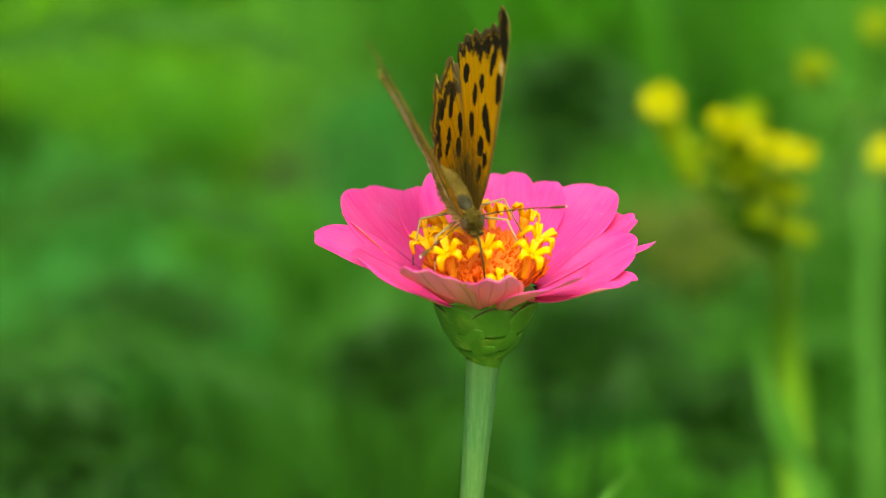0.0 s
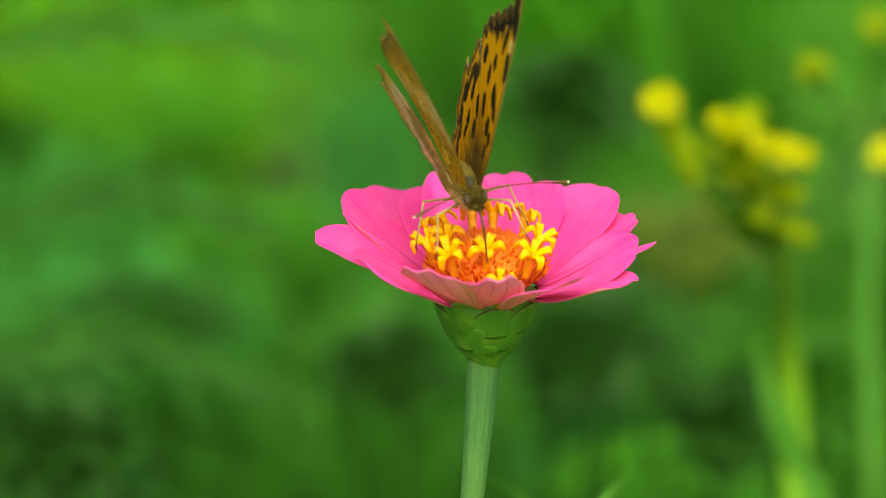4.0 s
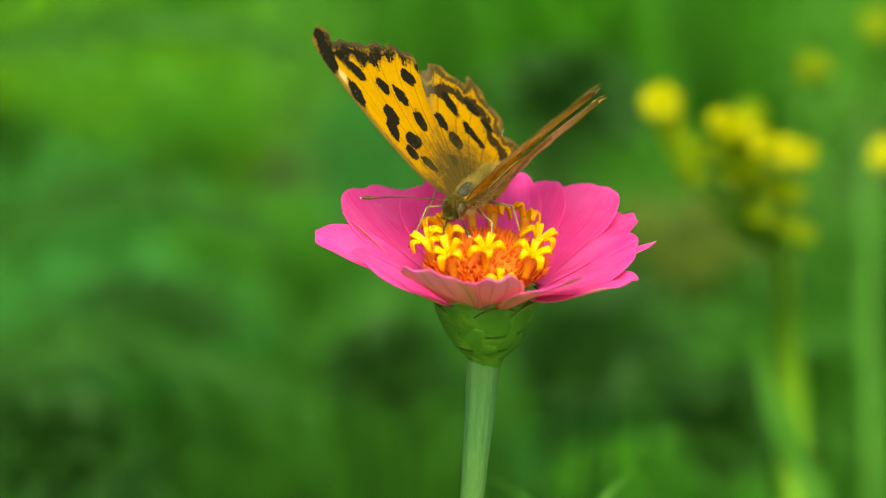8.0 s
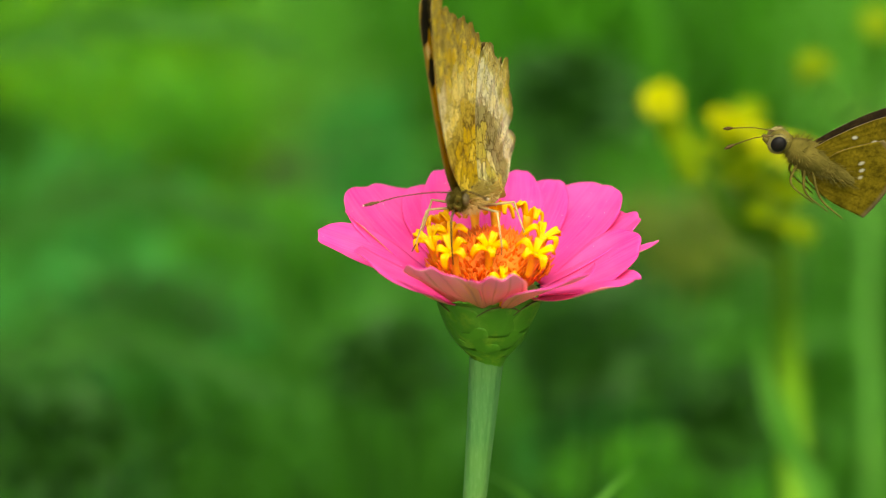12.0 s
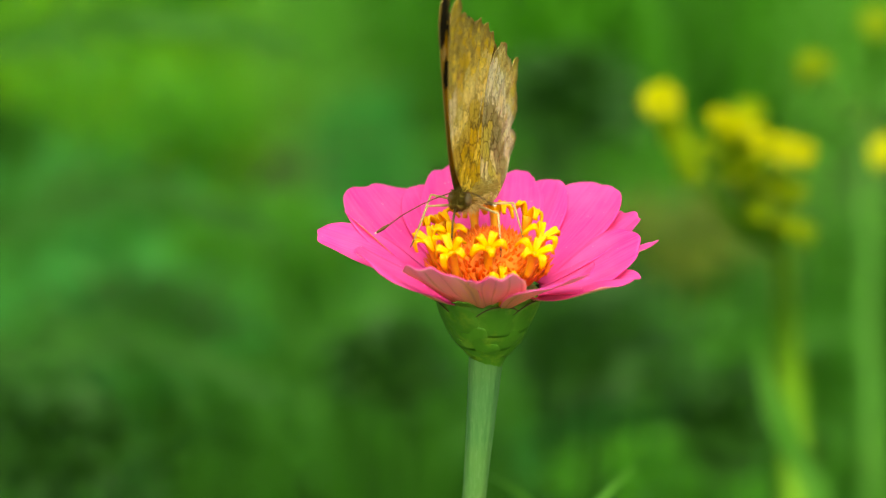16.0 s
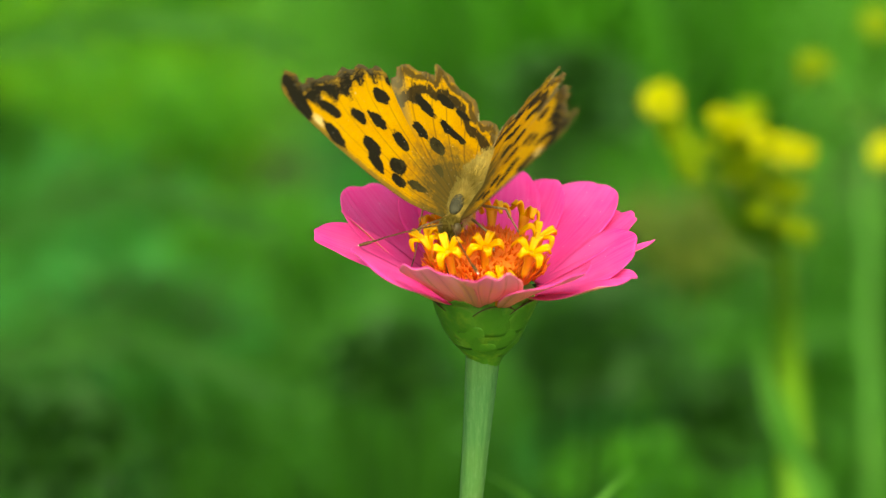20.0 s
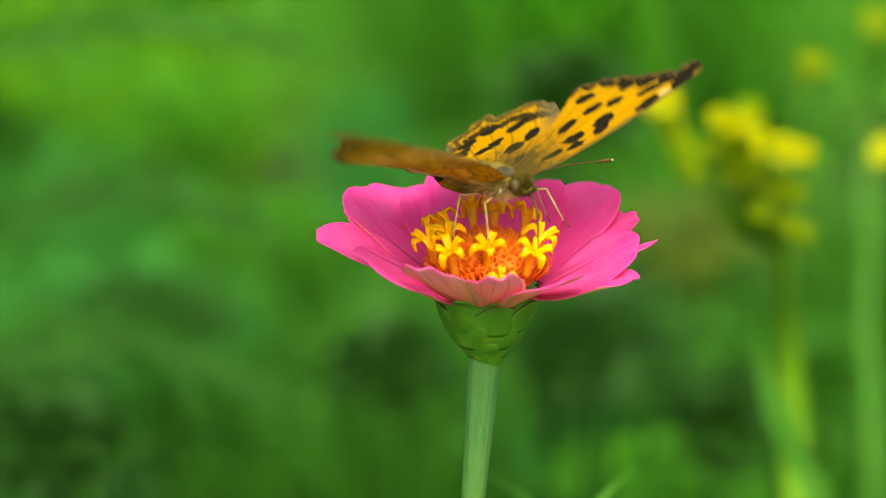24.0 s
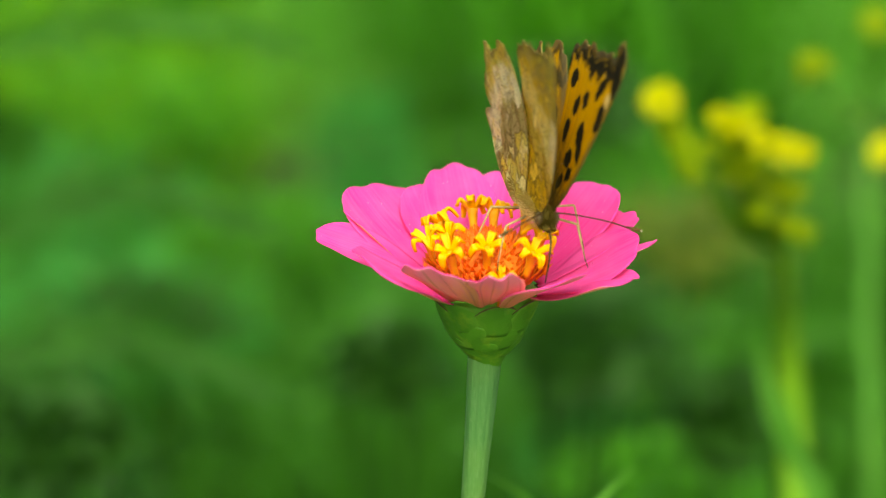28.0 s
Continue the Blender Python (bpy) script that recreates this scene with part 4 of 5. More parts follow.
# ---- yellow mustard-like plants behind the zinnia ----
def make_yellow_plant(x, y, stalk, blooms, seed, label, thick=1.0, green=None):
    rng = random.Random(seed)
    thing = new("yellow_wildflower")
    thing.matrix_world = pose(x, y, 0)
    tagged(thing, label, "flower", "yellow wildflowers")
    bmx = tube([((a - x) * 1000, (b - y) * 1000, c * 1000) for a, b, c in stalk], [thick * r for r in (4.4, 4.2, 4.0, 3.4, 2.0)], 24, 10)
    part("stalk", bmx, green or M_STALK, thing)
    fork = Vector(stalk[-1])
    for bx, by, bz, size, fresh in blooms:
        size *= 0.86
        tip = Vector((bx, by, bz))
        mid = (fork + tip) / 2 + Vector((0.0, 0, -0.006))
        q = [((p.x - x) * 1000, (p.y - y) * 1000, p.z * 1000) for p in (fork, mid, tip)]
        part("branch", tube(q, [1.2, 0.9, 0.6], 10, 6), M_STALK, thing)
        verts, faces = [], []
        for tuft in range(int(6 + 3600 * size)):
            off = Vector((rng.gauss(0, 1), rng.gauss(0, 1), rng.gauss(0, 1))).normalized() * size * 0.66 * rng.random() ** 0.7
            for k in range(int(8 + 1500 * size)):
                v = Vector((rng.gauss(0, 1), rng.gauss(0, 1), rng.gauss(0.3, 0.8))).normalized()
                c = Vector((bx - x, by - y, bz - 0.001)) + off + v * size * 0.16 * rng.random()
                leaf_strip(verts, faces, c, v, Vector((rng.uniform(-1, 1), rng.uniform(-1, 1), 0.5)), 0.0022, 0.0018, 0.2, 3)
        me = bpy.data.meshes.new("blossom")
        me.from_pydata(verts, [], faces)
        me.materials.append(M_YELLOW if fresh else M_YELLOW_OLD)
        ob = new("blossom", me)
        ob.parent = thing
    return thing


def make_blade(points, width, mat, label):
    """One long grass blade, folded along its middle."""
    q = catmull(points, 40)
    verts, faces = [], []
    for i, p in enumerate(q):
        w = width * 0.5 * min(1.0, (len(q) - i) / 7.0)
        verts += [(p[0] - w, p[1], p[2] + w * 0.3), (p[0], p[1] + 0.0006, p[2]), (p[0] + w, p[1], p[2] + w * 0.3)]
    for i in range(len(q) - 1):
        a = 3 * i
        faces += [(a, a + 1, a + 4, a + 3), (a + 1, a + 2, a + 5, a + 4)]
    me = bpy.data.meshes.new("grass_blade")
    me.from_pydata(verts, [], faces)
    me.polygons.foreach_set("use_smooth", [True] * len(faces))
    me.materials.append(mat)
    return tagged(new("grass_blade", me), label, "grass", "grass blades")


def make_frond(points, reach, mat, seed):
    """A feathery weed: an arching stem from the ground, set with thread-like leaflets."""
    rng = random.Random(seed)
    x, y, z = points[0]
    thing = new("feathery_weed")
    thing.matrix_world = pose(x, y, 0)
    tagged(thing, "feathery weed with fine thread-like leaves in a shaded green", "plant", "feathery weeds")
    q = [Vector((a - x, b - y, c)) for a, b, c in points]
    way = [Vector((-0.01, 0.02, 0.0)), Vector((-0.006, 0.01, z * 0.6))] + q
    part("stem", tube([tuple(v * 1000) for v in way], [1.4, 1.0, 0.5, 0.4, 0.3, 0.2], 30, 6), mat, thing)
    verts, faces = [], []
    line = [Vector(v) for v in catmull([tuple(v) for v in q], 90)]
    for i in range(2, 88):
        d = (line[i + 1] - line[i - 1]).normalized()
        for sgn in (1, -1) if i % 2 else (rng.choice((1, -1)),):
            side = Vector((-d.z, rng.uniform(-0.6, 0.6), d.x)) * sgn
            w = (d + side * rng.uniform(-0.1, 0.8)).normalized()
            leaf_strip(verts, faces, line[i], w, Vector((0, -1, 0.2)), reach * rng.uniform(0.5, 1.2) * (1.1 - i / 130), 0.0005, rng.uniform(0, 0.2), 4)
    me = bpy.data.meshes.new("leaflet_fringe")
    me.from_pydata(verts, [], faces)
    me.materials.append(mat)
    ob = new("leaflet_fringe", me)
    ob.parent = thing
    ob["kind"] = "stuff"
    return thing


# All three fronds use darkened leaf tones, so shade is in their colour.
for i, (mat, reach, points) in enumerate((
        (M_L_DIM_SHADE, 0.022, [(-0.1333, 0.3453, 0.3177), (-0.1014, 0.3476, 0.3250), (-0.0742, 0.3463, 0.3205), (-0.0528, 0.3436, 0.3119)]),
        (M_L_DIM_SHADE, 0.026, [(-0.1590, 0.4844, 0.3104), (-0.1261, 0.4886, 0.3244), (-0.0933, 0.4888, 0.3252), (-0.0624, 0.4860, 0.3157)]),
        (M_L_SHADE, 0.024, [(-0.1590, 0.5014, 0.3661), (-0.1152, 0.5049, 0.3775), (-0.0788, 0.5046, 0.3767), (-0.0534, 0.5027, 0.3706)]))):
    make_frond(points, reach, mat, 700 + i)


make_yellow_plant(0.0947, 0.3645, [(0.0947, 0.3645, 0.0), (0.0947, 0.3645, 0.1343), (0.0947, 0.3645, 0.2686), (0.0933, 0.3711, 0.2899), (0.0898, 0.3669, 0.3182), (0.0803, 0.3159, 0.36)],
                  [(0.0435, 0.2555, 0.4131, 0.0056, 1), (0.0452, 0.2570, 0.4092, 0.0026, 0), (0.0496, 0.2600, 0.4002, 0.0036, 0), (0.0470, 0.2600, 0.4045, 0.0032, 0),
                   (0.0570, 0.2545, 0.4094, 0.0030, 1), (0.0610, 0.2540, 0.4076, 0.0043, 1), (0.0660, 0.2560, 0.4046, 0.0026, 1), (0.0712, 0.2560, 0.4022, 0.0040, 1), (0.0752, 0.2550, 0.4016, 0.0028, 1),
                   (0.0640, 0.2580, 0.4108, 0.0026, 0), (0.0590, 0.2600, 0.4030, 0.0034, 0), (0.0664, 0.2600, 0.3990, 0.0040, 0), (0.0725, 0.2641, 0.3900, 0.0028, 0),
                   (0.0653, 0.2738, 0.3930, 0.0030, 0), (0.0777, 0.2602, 0.3816, 0.0020, 0), (0.0529, 0.2746, 0.3919, 0.0034, 0),
                   (0.0490, 0.2640, 0.4028, 0.0020, 0), (0.0514, 0.2640, 0.3948, 0.0021, 0), (0.0602, 0.2640, 0.3948, 0.0020, 0), (0.0654, 0.2640, 0.3932, 0.0022, 0), (0.0713, 0.2640, 0.3921, 0.0021, 0), (0.0752, 0.2640, 0.3897, 0.0018, 0), (0.0676, 0.2640, 0.3851, 0.0014, 0), (0.0736, 0.2640, 0.3820, 0.0014, 0), (0.0626, 0.2640, 0.3990, 0.0024, 0), (0.0548, 0.2640, 0.3998, 0.0015, 0)],
                  1, "tall wildflower with clusters of small yellow blossoms", 1.15)
make_yellow_plant(0.1493, 0.5453, [(0.1493, 0.5453, 0.0), (0.1493, 0.5453, 0.0961), (0.1493, 0.5453, 0.1922), (0.1473, 0.5631, 0.2505), (0.1462, 0.5869, 0.3281)],
                  [(0.0884, 0.3295, 0.4044, 0.0044, 0), (0.1016, 0.2997, 0.3905, 0.0051, 1), (0.1206, 0.4285, 0.3945, 0.0049, 0)],
                  2, "taller yellow wildflower on a thick green stalk", 0.95, M_STALK_DIM)
make_blade([(0.0152, 0.0954, 0.0000), (0.0152, 0.0954, 0.1878), (0.0138, 0.0965, 0.3757), (0.0084, 0.0938, 0.3839), (0.0050, 0.0899, 0.3883), (0.0018, 0.0810, 0.3935)], 0.0016, M_L_LIGHT, "pale green grass blade arching beside the zinnia stalk")
make_blade([(0.0151, 0.0770, 0.0000), (0.0151, 0.0770, 0.1923), (0.0169, 0.0783, 0.3846), (0.0200, 0.0799, 0.3898), (0.0227, 0.0807, 0.3925), (0.0252, 0.0814, 0.3948)], 0.0018, M_L_LIGHT, "pale green upright grass blade tip")
make_blade([(0.0887, 0.2609, 0.0000), (0.0887, 0.2609, 0.1612), (0.0801, 0.2370, 0.3224), (0.0724, 0.2315, 0.3384), (0.0663, 0.2258, 0.3539), (0.0621, 0.2199, 0.3690)], 0.0060, M_L_LIGHT, "broad pale green blade beside the yellow wildflower")


# ---- everything that moves ----
def body_pose(x, y, z, yaw, pitch, roll):
    m = pose(HEAD[0] + x * MM, HEAD[1] + y * MM, HEAD[2] + z * MM)
    return m @ Matrix.Rotation(radians(yaw), 4, "Z") @ Matrix.Rotation(-radians(pitch), 4, "Y") @ Matrix.Rotation(radians(roll), 4, "X")


def motions():
    # seconds, thorax x y z (mm from the flower head), yaw, pitch, roll, lift of forewings left and right, of hindwings, then sweep and twist in the same order
    rows = [
        (0, -3.1, -2.1, 12.9, -76.1, -7.7, 10.3, 78.1, 72.9, 76.6, 72.5, -15, -14.5, -17.2, -8.4, 3.2, 0.3, 0.9, -0.7),
        (0.2, -2.1, -2.2, 12.7, -79.9, -12.7, 9, 82.3, 86.5, 80.8, 86.2, -19.3, -18.8, -14.7, -7.6, 4.2, 1.1, 2.1, -0.2),
        (0.4, -2.3, -1.9, 12.9, -80.9, -18, 14.5, 82.1, 77.7, 80.6, 77.4, -20.3, -19.9, -20.7, -15.4, 5.2, 1.8, 3.3, 0.3),
        (0.7, -2.4, -2.1, 12.8, -81.4, -18.2, 15.6, 86.7, 81.7, 85.1, 81.6, -18.5, -18.2, -26.4, -23.7, 6.7, 3, 5.1, 1.1),
        (1, -3.3, -2.5, 12.9, -79.8, -19.8, 17.4, 85.8, 81.7, 84.1, 81.7, -19.6, -19.3, -24.7, -24.7, 8.1, 4.1, 6.9, 1.8),
        (2, -3.3, -2.3, 12.8, -79.1, -18, 14.2, 87.3, 80.9, 85.5, 80.9, -18.9, -18.4, -22.9, -22.6, 6.5, 5.1, 6.3, 2.2),
        (2.3, -2.2, -2.3, 12.1, -78.9, -18.5, 15.4, 87.9, 79.1, 85.8, 78.3, -13, -12.2, -13.8, -14.1, 3.7, 2.6, 2, 0.7),
        (2.5, -3.1, -2.9, 13.1, -80, -14.9, 13.8, 73.1, 65.1, 70.7, 63.8, -6.7, -5.6, -19.2, -19.9, 1.8, 1, -0.8, -0.3),
        (2.6, -2.5, -2.8, 13.3, -79.6, -15.3, 14.3, 66.1, 56.7, 63.6, 55.3, -8.9, -7.8, -21.3, -22.2, 0.8, 0.1, -2.3, -0.8),
        (2.7, -4.3, -2.1, 14.4, -59.7, -0.8, 9.6, 36.2, 37.6, 33.6, 35.9, -19.5, -18.3, -16.3, -17.4, -0.1, -0.7, -3.7, -1.3),
        (2.8, -2.8, -2.1, 14.9, -67.1, -2, 10.2, 19.1, 20, 16.3, 18.1, -14.5, -13.1, -16.4, -17.7, -1.1, -1.5, -5.1, -1.8),
        (2.9, -3.3, -1.9, 15.6, -70.6, -1.3, 10.5, 7.3, 8.2, 4.5, 6, -7.5, -6.1, -16.6, -18.1, -2, -2.3, -6.6, -2.4),
        (3, -3, -3.1, 14.2, -69.8, 1.6, 10.2, 3.1, 5, 0.2, 2.6, -10.3, -8.8, -14.2, -15.9, -2.9, -3.2, -8, -2.9),
        (3.1, -3.1, -2.2, 15.2, -70.6, -1.7, 10, 7.7, 9.7, 4.8, 7.3, -8, -6.4, -15.8, -17.6, -2.9, -3.2, -7.7, -2.9),
        (3.2, -3.9, -2.6, 14.2, -67.8, -3, 10.3, 25.3, 26.4, 22.6, 23.9, -7.1, -5.5, -15.1, -16.8, -2.9, -3.3, -7.5, -3),
        (3.4, -2.6, -2.8, 14, -77.5, -3.9, 11.2, 80.3, 76, 77.7, 73.6, -0.5, 1.2, -11.2, -13, -2.9, -3.4, -7, -3.1),
        (3.5, -2.6, -2.7, 14.2, -76.6, -2.8, 10.8, 83.7, 79, 81.3, 76.5, -4.4, -2.7, -10, -11.9, -2.8, -3.5, -6.7, -3.2),
        (5.5, -3.7, -2.5, 15.6, -101, 6.8, 7.4, 20.5, 25.8, 20.2, 23.2, -5, -2.7, -5.6, -7.9, -2.4, -5, -1.6, -4.6),
        (5.7, -4.1, -3.1, 14, -104.8, 3.1, 7.7, 62.6, 68.7, 62.5, 66.2, -7, -4.6, -3.5, -5.8, -2.4, -5.1, -1, -4.8),
        (5.9, -4.1, -2.8, 13.7, -106.1, 4.3, 8.2, 62.1, 69, 62.2, 66.4, -7.5, -5, -1.5, -3.9, -2.3, -5.2, -0.5, -4.9),
        (6, -3.3, -3.4, 14, -108.6, 2.5, 9.3, 51.3, 56.8, 51.6, 54.2, -11.1, -8.6, -5.1, -7.5, -2.3, -5.3, -0.3, -5),
        (6.2, -3.6, -2.7, 13.6, -116.2, 3.8, 9.1, 32.7, 35, 32.7, 32.3, -17.8, -14.7, -5, -7.7, -1.9, -6, -0.9, -6.4),
        (6.4, -3.3, -2.4, 13.7, -113.7, 3.4, 6.8, 20.6, 26.8, 20.2, 24, -16.5, -12.8, -5.1, -8.1, -1.6, -6.6, -1.5, -7.9),
        (6.6, -4.2, -1.9, 13.3, -106.4, 3.9, 9.4, 47.3, 49.2, 46.7, 46.2, -8.3, -4, -2.9, -6.3, -1.2, -7.3, -2.2, -9.3),
        (6.8, -4.2, -1.5, 13.3, -104.9, 3.9, 7.9, 51.6, 54.8, 50.7, 51.8, -7.8, -2.9, -3, -6.7, -0.9, -8, -2.8, -10.8),
        (7, -3.4, -1.3, 13.6, -107.6, 3.1, 5.9, 42.8, 45.5, 41.6, 42.3, -12.8, -7.2, -7.1, -11.2, -0.5, -8.6, -3.4, -12.2),
        (7.2, -2.7, -0.2, 13.2, -103.9, 2.2, 4.1, 52.4, 55, 51.4, 52, -9.9, -5, -4.5, -8.1, -0.6, -7.4, -3.1, -10.9),
        (7.4, -1.6, 0.6, 13.7, -101.1, -2.9, -3.2, 66.7, 77.6, 65.8, 74.9, -8.3, -4.2, -3.2, -6.3, -0.8, -6.2, -2.9, -9.6),
        (7.6, -0.2, 1.1, 13.8, -115.5, -8.8, -7.4, 53.3, 65.9, 52.5, 63.4, -6.7, -3.3, -12.9, -15.5, -0.9, -5, -2.6, -8.3),
        (7.8, -0.9, 2.2, 13, -112.7, -10.5, -6.9, 47.2, 55.9, 46.5, 53.6, -9.7, -6.9, -16, -18.1, -1, -3.8, -2.3, -7),
        (8, -1.3, 3.1, 12.8, -117.8, -5.5, -4.9, 47.9, 49.3, 47.4, 47.3, -13.4, -11.3, -9.3, -10.9, -1.2, -2.6, -2, -5.7),
        (8.2, -1.4, 2.8, 12.6, -114.4, -4.4, -4.8, 77.2, 81.9, 76.8, 80, -6.2, -4.3, -8.8, -10.5, -0.8, -1.8, -1.5, -4.6),
        (8.4, -1.3, 2.8, 12, -118, -3.4, -1.4, 58.5, 57.2, 58.2, 55.3, -11.1, -9.3, -11.5, -13.3, -0.4, -1.1, -0.9, -3.6),
        (8.6, -1.2, 2.7, 12.6, -118.1, -7.4, -4.5, 55.7, 57.5, 55.6, 55.7, -13.8, -12.1, -12.3, -14.2, 0, -0.3, -0.4, -2.6),
        (8.8, -1.3, 2.1, 12.8, -119.6, -9.6, -6, 66.8, 72.8, 66.8, 71.1, -11.1, -9.6, -11, -12.9, 0.4, 0.4, 0.2, -1.5),
        (9, -2.6, 2.7, 11.9, -119.7, -6.2, -4.2, 51.9, 54.4, 52, 52.8, -8.2, -6.8, -6.6, -8.6, 0.8, 1.1, 0.7, -0.5),
        (9.2, -2.4, 2.1, 12.1, -118.6, -9.4, -0.5, 60.5, 58.8, 60.6, 57.4, -13.8, -12.2, -12.9, -14.5, 0.7, 1.2, 0.6, -0.2),
        (9.4, -3.7, 1.4, 12, -118.8, -12.3, -2.1, 84.2, 83.9, 84.3, 82.6, -7, -5.3, -7.7, -8.9, 0.5, 1.3, 0.4, 0.1),
        (9.6, -3.5, 1.5, 11.9, -109.9, -13.9, -0.2, 71.7, 71, 71.7, 70, -7.5, -5.6, -11.8, -12.6, 0.3, 1.3, 0.2, 0.5),
        (9.8, -1.9, 1.5, 11.8, -115.5, -9.4, 1.5, 56.1, 51.6, 56.1, 50.7, -11.2, -9.1, -10.8, -11.2, 0.2, 1.4, 0.1, 0.8),
        (10, -2.7, 0.4, 11.9, -112.3, -16.7, -1.5, 70, 70.9, 69.9, 70.2, -10.5, -8.2, -8.4, -8.5, 0, 1.5, -0.1, 1.1),
        (10.2, -2.1, -2.1, 11.9, -110.6, -12.1, 2.3, 91.6, 89.6, 91.6, 89.6, -5.4, -3.4, -4.4, -4.4, 0, 1.3, -0.1, 0.9),
        (11, -2.1, -2.3, 11.6, -113, -14.3, 2.4, 91.2, 90, 91.6, 89.6, -6.2, -5.8, -0.1, 0.1, 0.3, 0, -0.1, 0),
        (11.6, -1.7, -2.3, 11.9, -111.7, -13.8, 2.9, 91.6, 89.6, 91.6, 89.6, -9, -8, 0.9, 0.8, -0.6, 0, 0.3, 0),
        (12, -1.6, -0.4, 13.2, -109.4, 9.2, 3.7, 91.6, 89.6, 91.6, 89.6, -1.7, -0.3, 3.2, 3, -1.1, 0, 0.6, 0),
        (13.5, -1.1, 2.8, 12.6, -108.5, 10.8, 4.9, 91.2, 90, 90.8, 90.4, -0.6, 1.1, 6.7, 7.2, -1.7, 0, 0.1, 0),
        (15, -1.3, 2.7, 12.7, -107.8, 9.9, 5.5, 90.5, 90.7, 90, 91.2, -2.3, -0.3, 3.5, 4.6, -2.3, 0, -0.5, 0),
        (16, -1.6, 1.2, 13, -106.7, 7.6, -1.1, 89.4, 90, 89.3, 90, 0.7, -0.5, 1.5, 1.3, -3.1, 0, -0.1, 0),
        (16.2, -1.5, 1, 12.4, -105.3, 10.8, -0.3, 63.6, 67.1, 63.5, 66.7, 3, 2.2, 3.1, 3.1, -3.3, -0.7, 0.2, -0.9),
        (16.4, -1.4, 0.9, 13, -104.4, 7.2, 0.7, 39, 39.2, 38.9, 38.3, -2.6, -3, -2.1, -2, -3.6, -1.4, 0.6, -1.7),
        (16.6, -1.8, 0.9, 13.1, -100, 7.3, 1.7, 26.4, 26.7, 26.3, 25.4, -2.2, -2.2, -3.6, -3.3, -3.8, -2.1, 0.9, -2.6),
        (16.8, -2.2, 1, 13.3, -100.4, 8.2, 3, 46.7, 46.6, 46.5, 44.9, -5.8, -5.5, -5.2, -4.7, -4.1, -2.8, 1.2, -3.5),
        (17, -1.5, 1.1, 13.8, -108, 9, 3.7, 75.9, 80, 75.6, 77.8, -3.4, -2.7, -4.5, -3.9, -4.3, -3.5, 1.5, -4.4),
        (17.2, -1.2, 0.5, 13.2, -109.4, 6.6, 3.3, 78.5, 83.9, 78.4, 81.5, -5.2, -3.1, -4.8, -5.3, -4.6, -3.2, 0.1, -4.7),
        (17.4, -1, 0.3, 13.1, -109.4, 7.3, 2.3, 55, 57.8, 55.1, 55.3, -8.3, -4.8, -5.4, -7, -4.8, -2.9, -1.4, -5),
        (17.6, -1.4, 0, 13.3, -114.7, 3.3, 3.5, 30.2, 29.5, 30.5, 26.9, -10.8, -6, -5.5, -8.2, -5.1, -2.6, -2.8, -5.3),
        (17.8, -2, -0.3, 13.9, -109.2, 1.9, 2.5, 11.1, 11.9, 11.6, 9.1, -6.9, -0.7, -5, -8.8, -5.4, -2.3, -4.2, -5.6),
        (18, -1.8, -0.7, 13.9, -113, -0.5, 2.2, 4.2, 5.2, 4.9, 2.3, -11.6, -4, -4.5, -9.5, -5.6, -2, -5.7, -5.9),
        (18.2, -2.1, -0.8, 13.3, -109.6, -1.2, 1.2, 29.9, 31.4, 30.5, 28.9, -14.2, -7.5, -5.2, -9.3, -4.6, -2.7, -4.6, -6.5),
        (18.4, -2, -0.3, 13.6, -105.1, -1.4, 1, 64.4, 66.3, 64.8, 64.1, -4.7, 1.1, -3.6, -6.9, -3.6, -3.4, -3.5, -7.2),
        (18.6, -1.8, -0.3, 13.3, -107.5, -2, 0.1, 61.6, 65, 61.9, 63.1, -11.6, -6.7, -1.3, -3.8, -2.6, -4.1, -2.4, -7.8),
        (18.8, -1.7, -0.2, 13.6, -116.6, -3.1, 2.2, 44.6, 39.9, 44.8, 38.3, -16.5, -12.6, -8.4, -10.1, -1.6, -4.8, -1.3, -8.4),
        (19, -2.2, -0.2, 13.4, -112.9, -3.5, 0.5, 30.3, 27.2, 30.3, 25.9, -12.4, -9.4, -10, -10.9, -0.6, -5.5, -0.3, -9.1),
        (19.2, -2.4, 0, 13.6, -116.3, -6.1, 1, 32.7, 28.6, 32.7, 27.3, -19.8, -17.9, -10.3, -11.2, -0.4, -4.9, -0.2, -8.5),
        (19.4, -2, 0.4, 13.3, -112.5, -5.7, 1, 59.3, 57.3, 59.3, 56.2, -13.2, -12.4, -6.9, -7.7, -0.1, -4.3, -0.1, -7.8),
        (19.6, -2, 0.5, 13.1, -114.7, -7.6, -0.3, 57.3, 56.8, 57.3, 55.7, -11.5, -11.9, -9.3, -10.1, 0.1, -3.7, 0.1, -7.2),
        (19.8, -2.2, 0.9, 13.1, -117.3, -11.5, -2.1, 40.2, 43.3, 40.2, 42.2, -14.7, -16.2, -9.8, -10.5, 0.4, -3.1, 0.2, -6.6),
        (20, -2.6, 0.3, 12.4, -110.4, -21.9, 0, 49.2, 50.5, 49.2, 49.6, -13.6, -16.2, -14.1, -14.7, 0.6, -2.5, 0.3, -6),
        (20.2, -3.5, 0, 11.8, -113.7, -19.9, -0.4, 72.5, 71.5, 72.7, 70.4, -6.9, -8.3, -8.3, -8.8, 1, -0.9, 0.8, -4.8),
        (20.4, -3.7, -0.1, 11.4, -119.1, -20, -1.2, 71.5, 72.9, 71.9, 71.6, -7.8, -8.1, -3.4, -3.7, 1.4, 0.7, 1.4, -3.6),
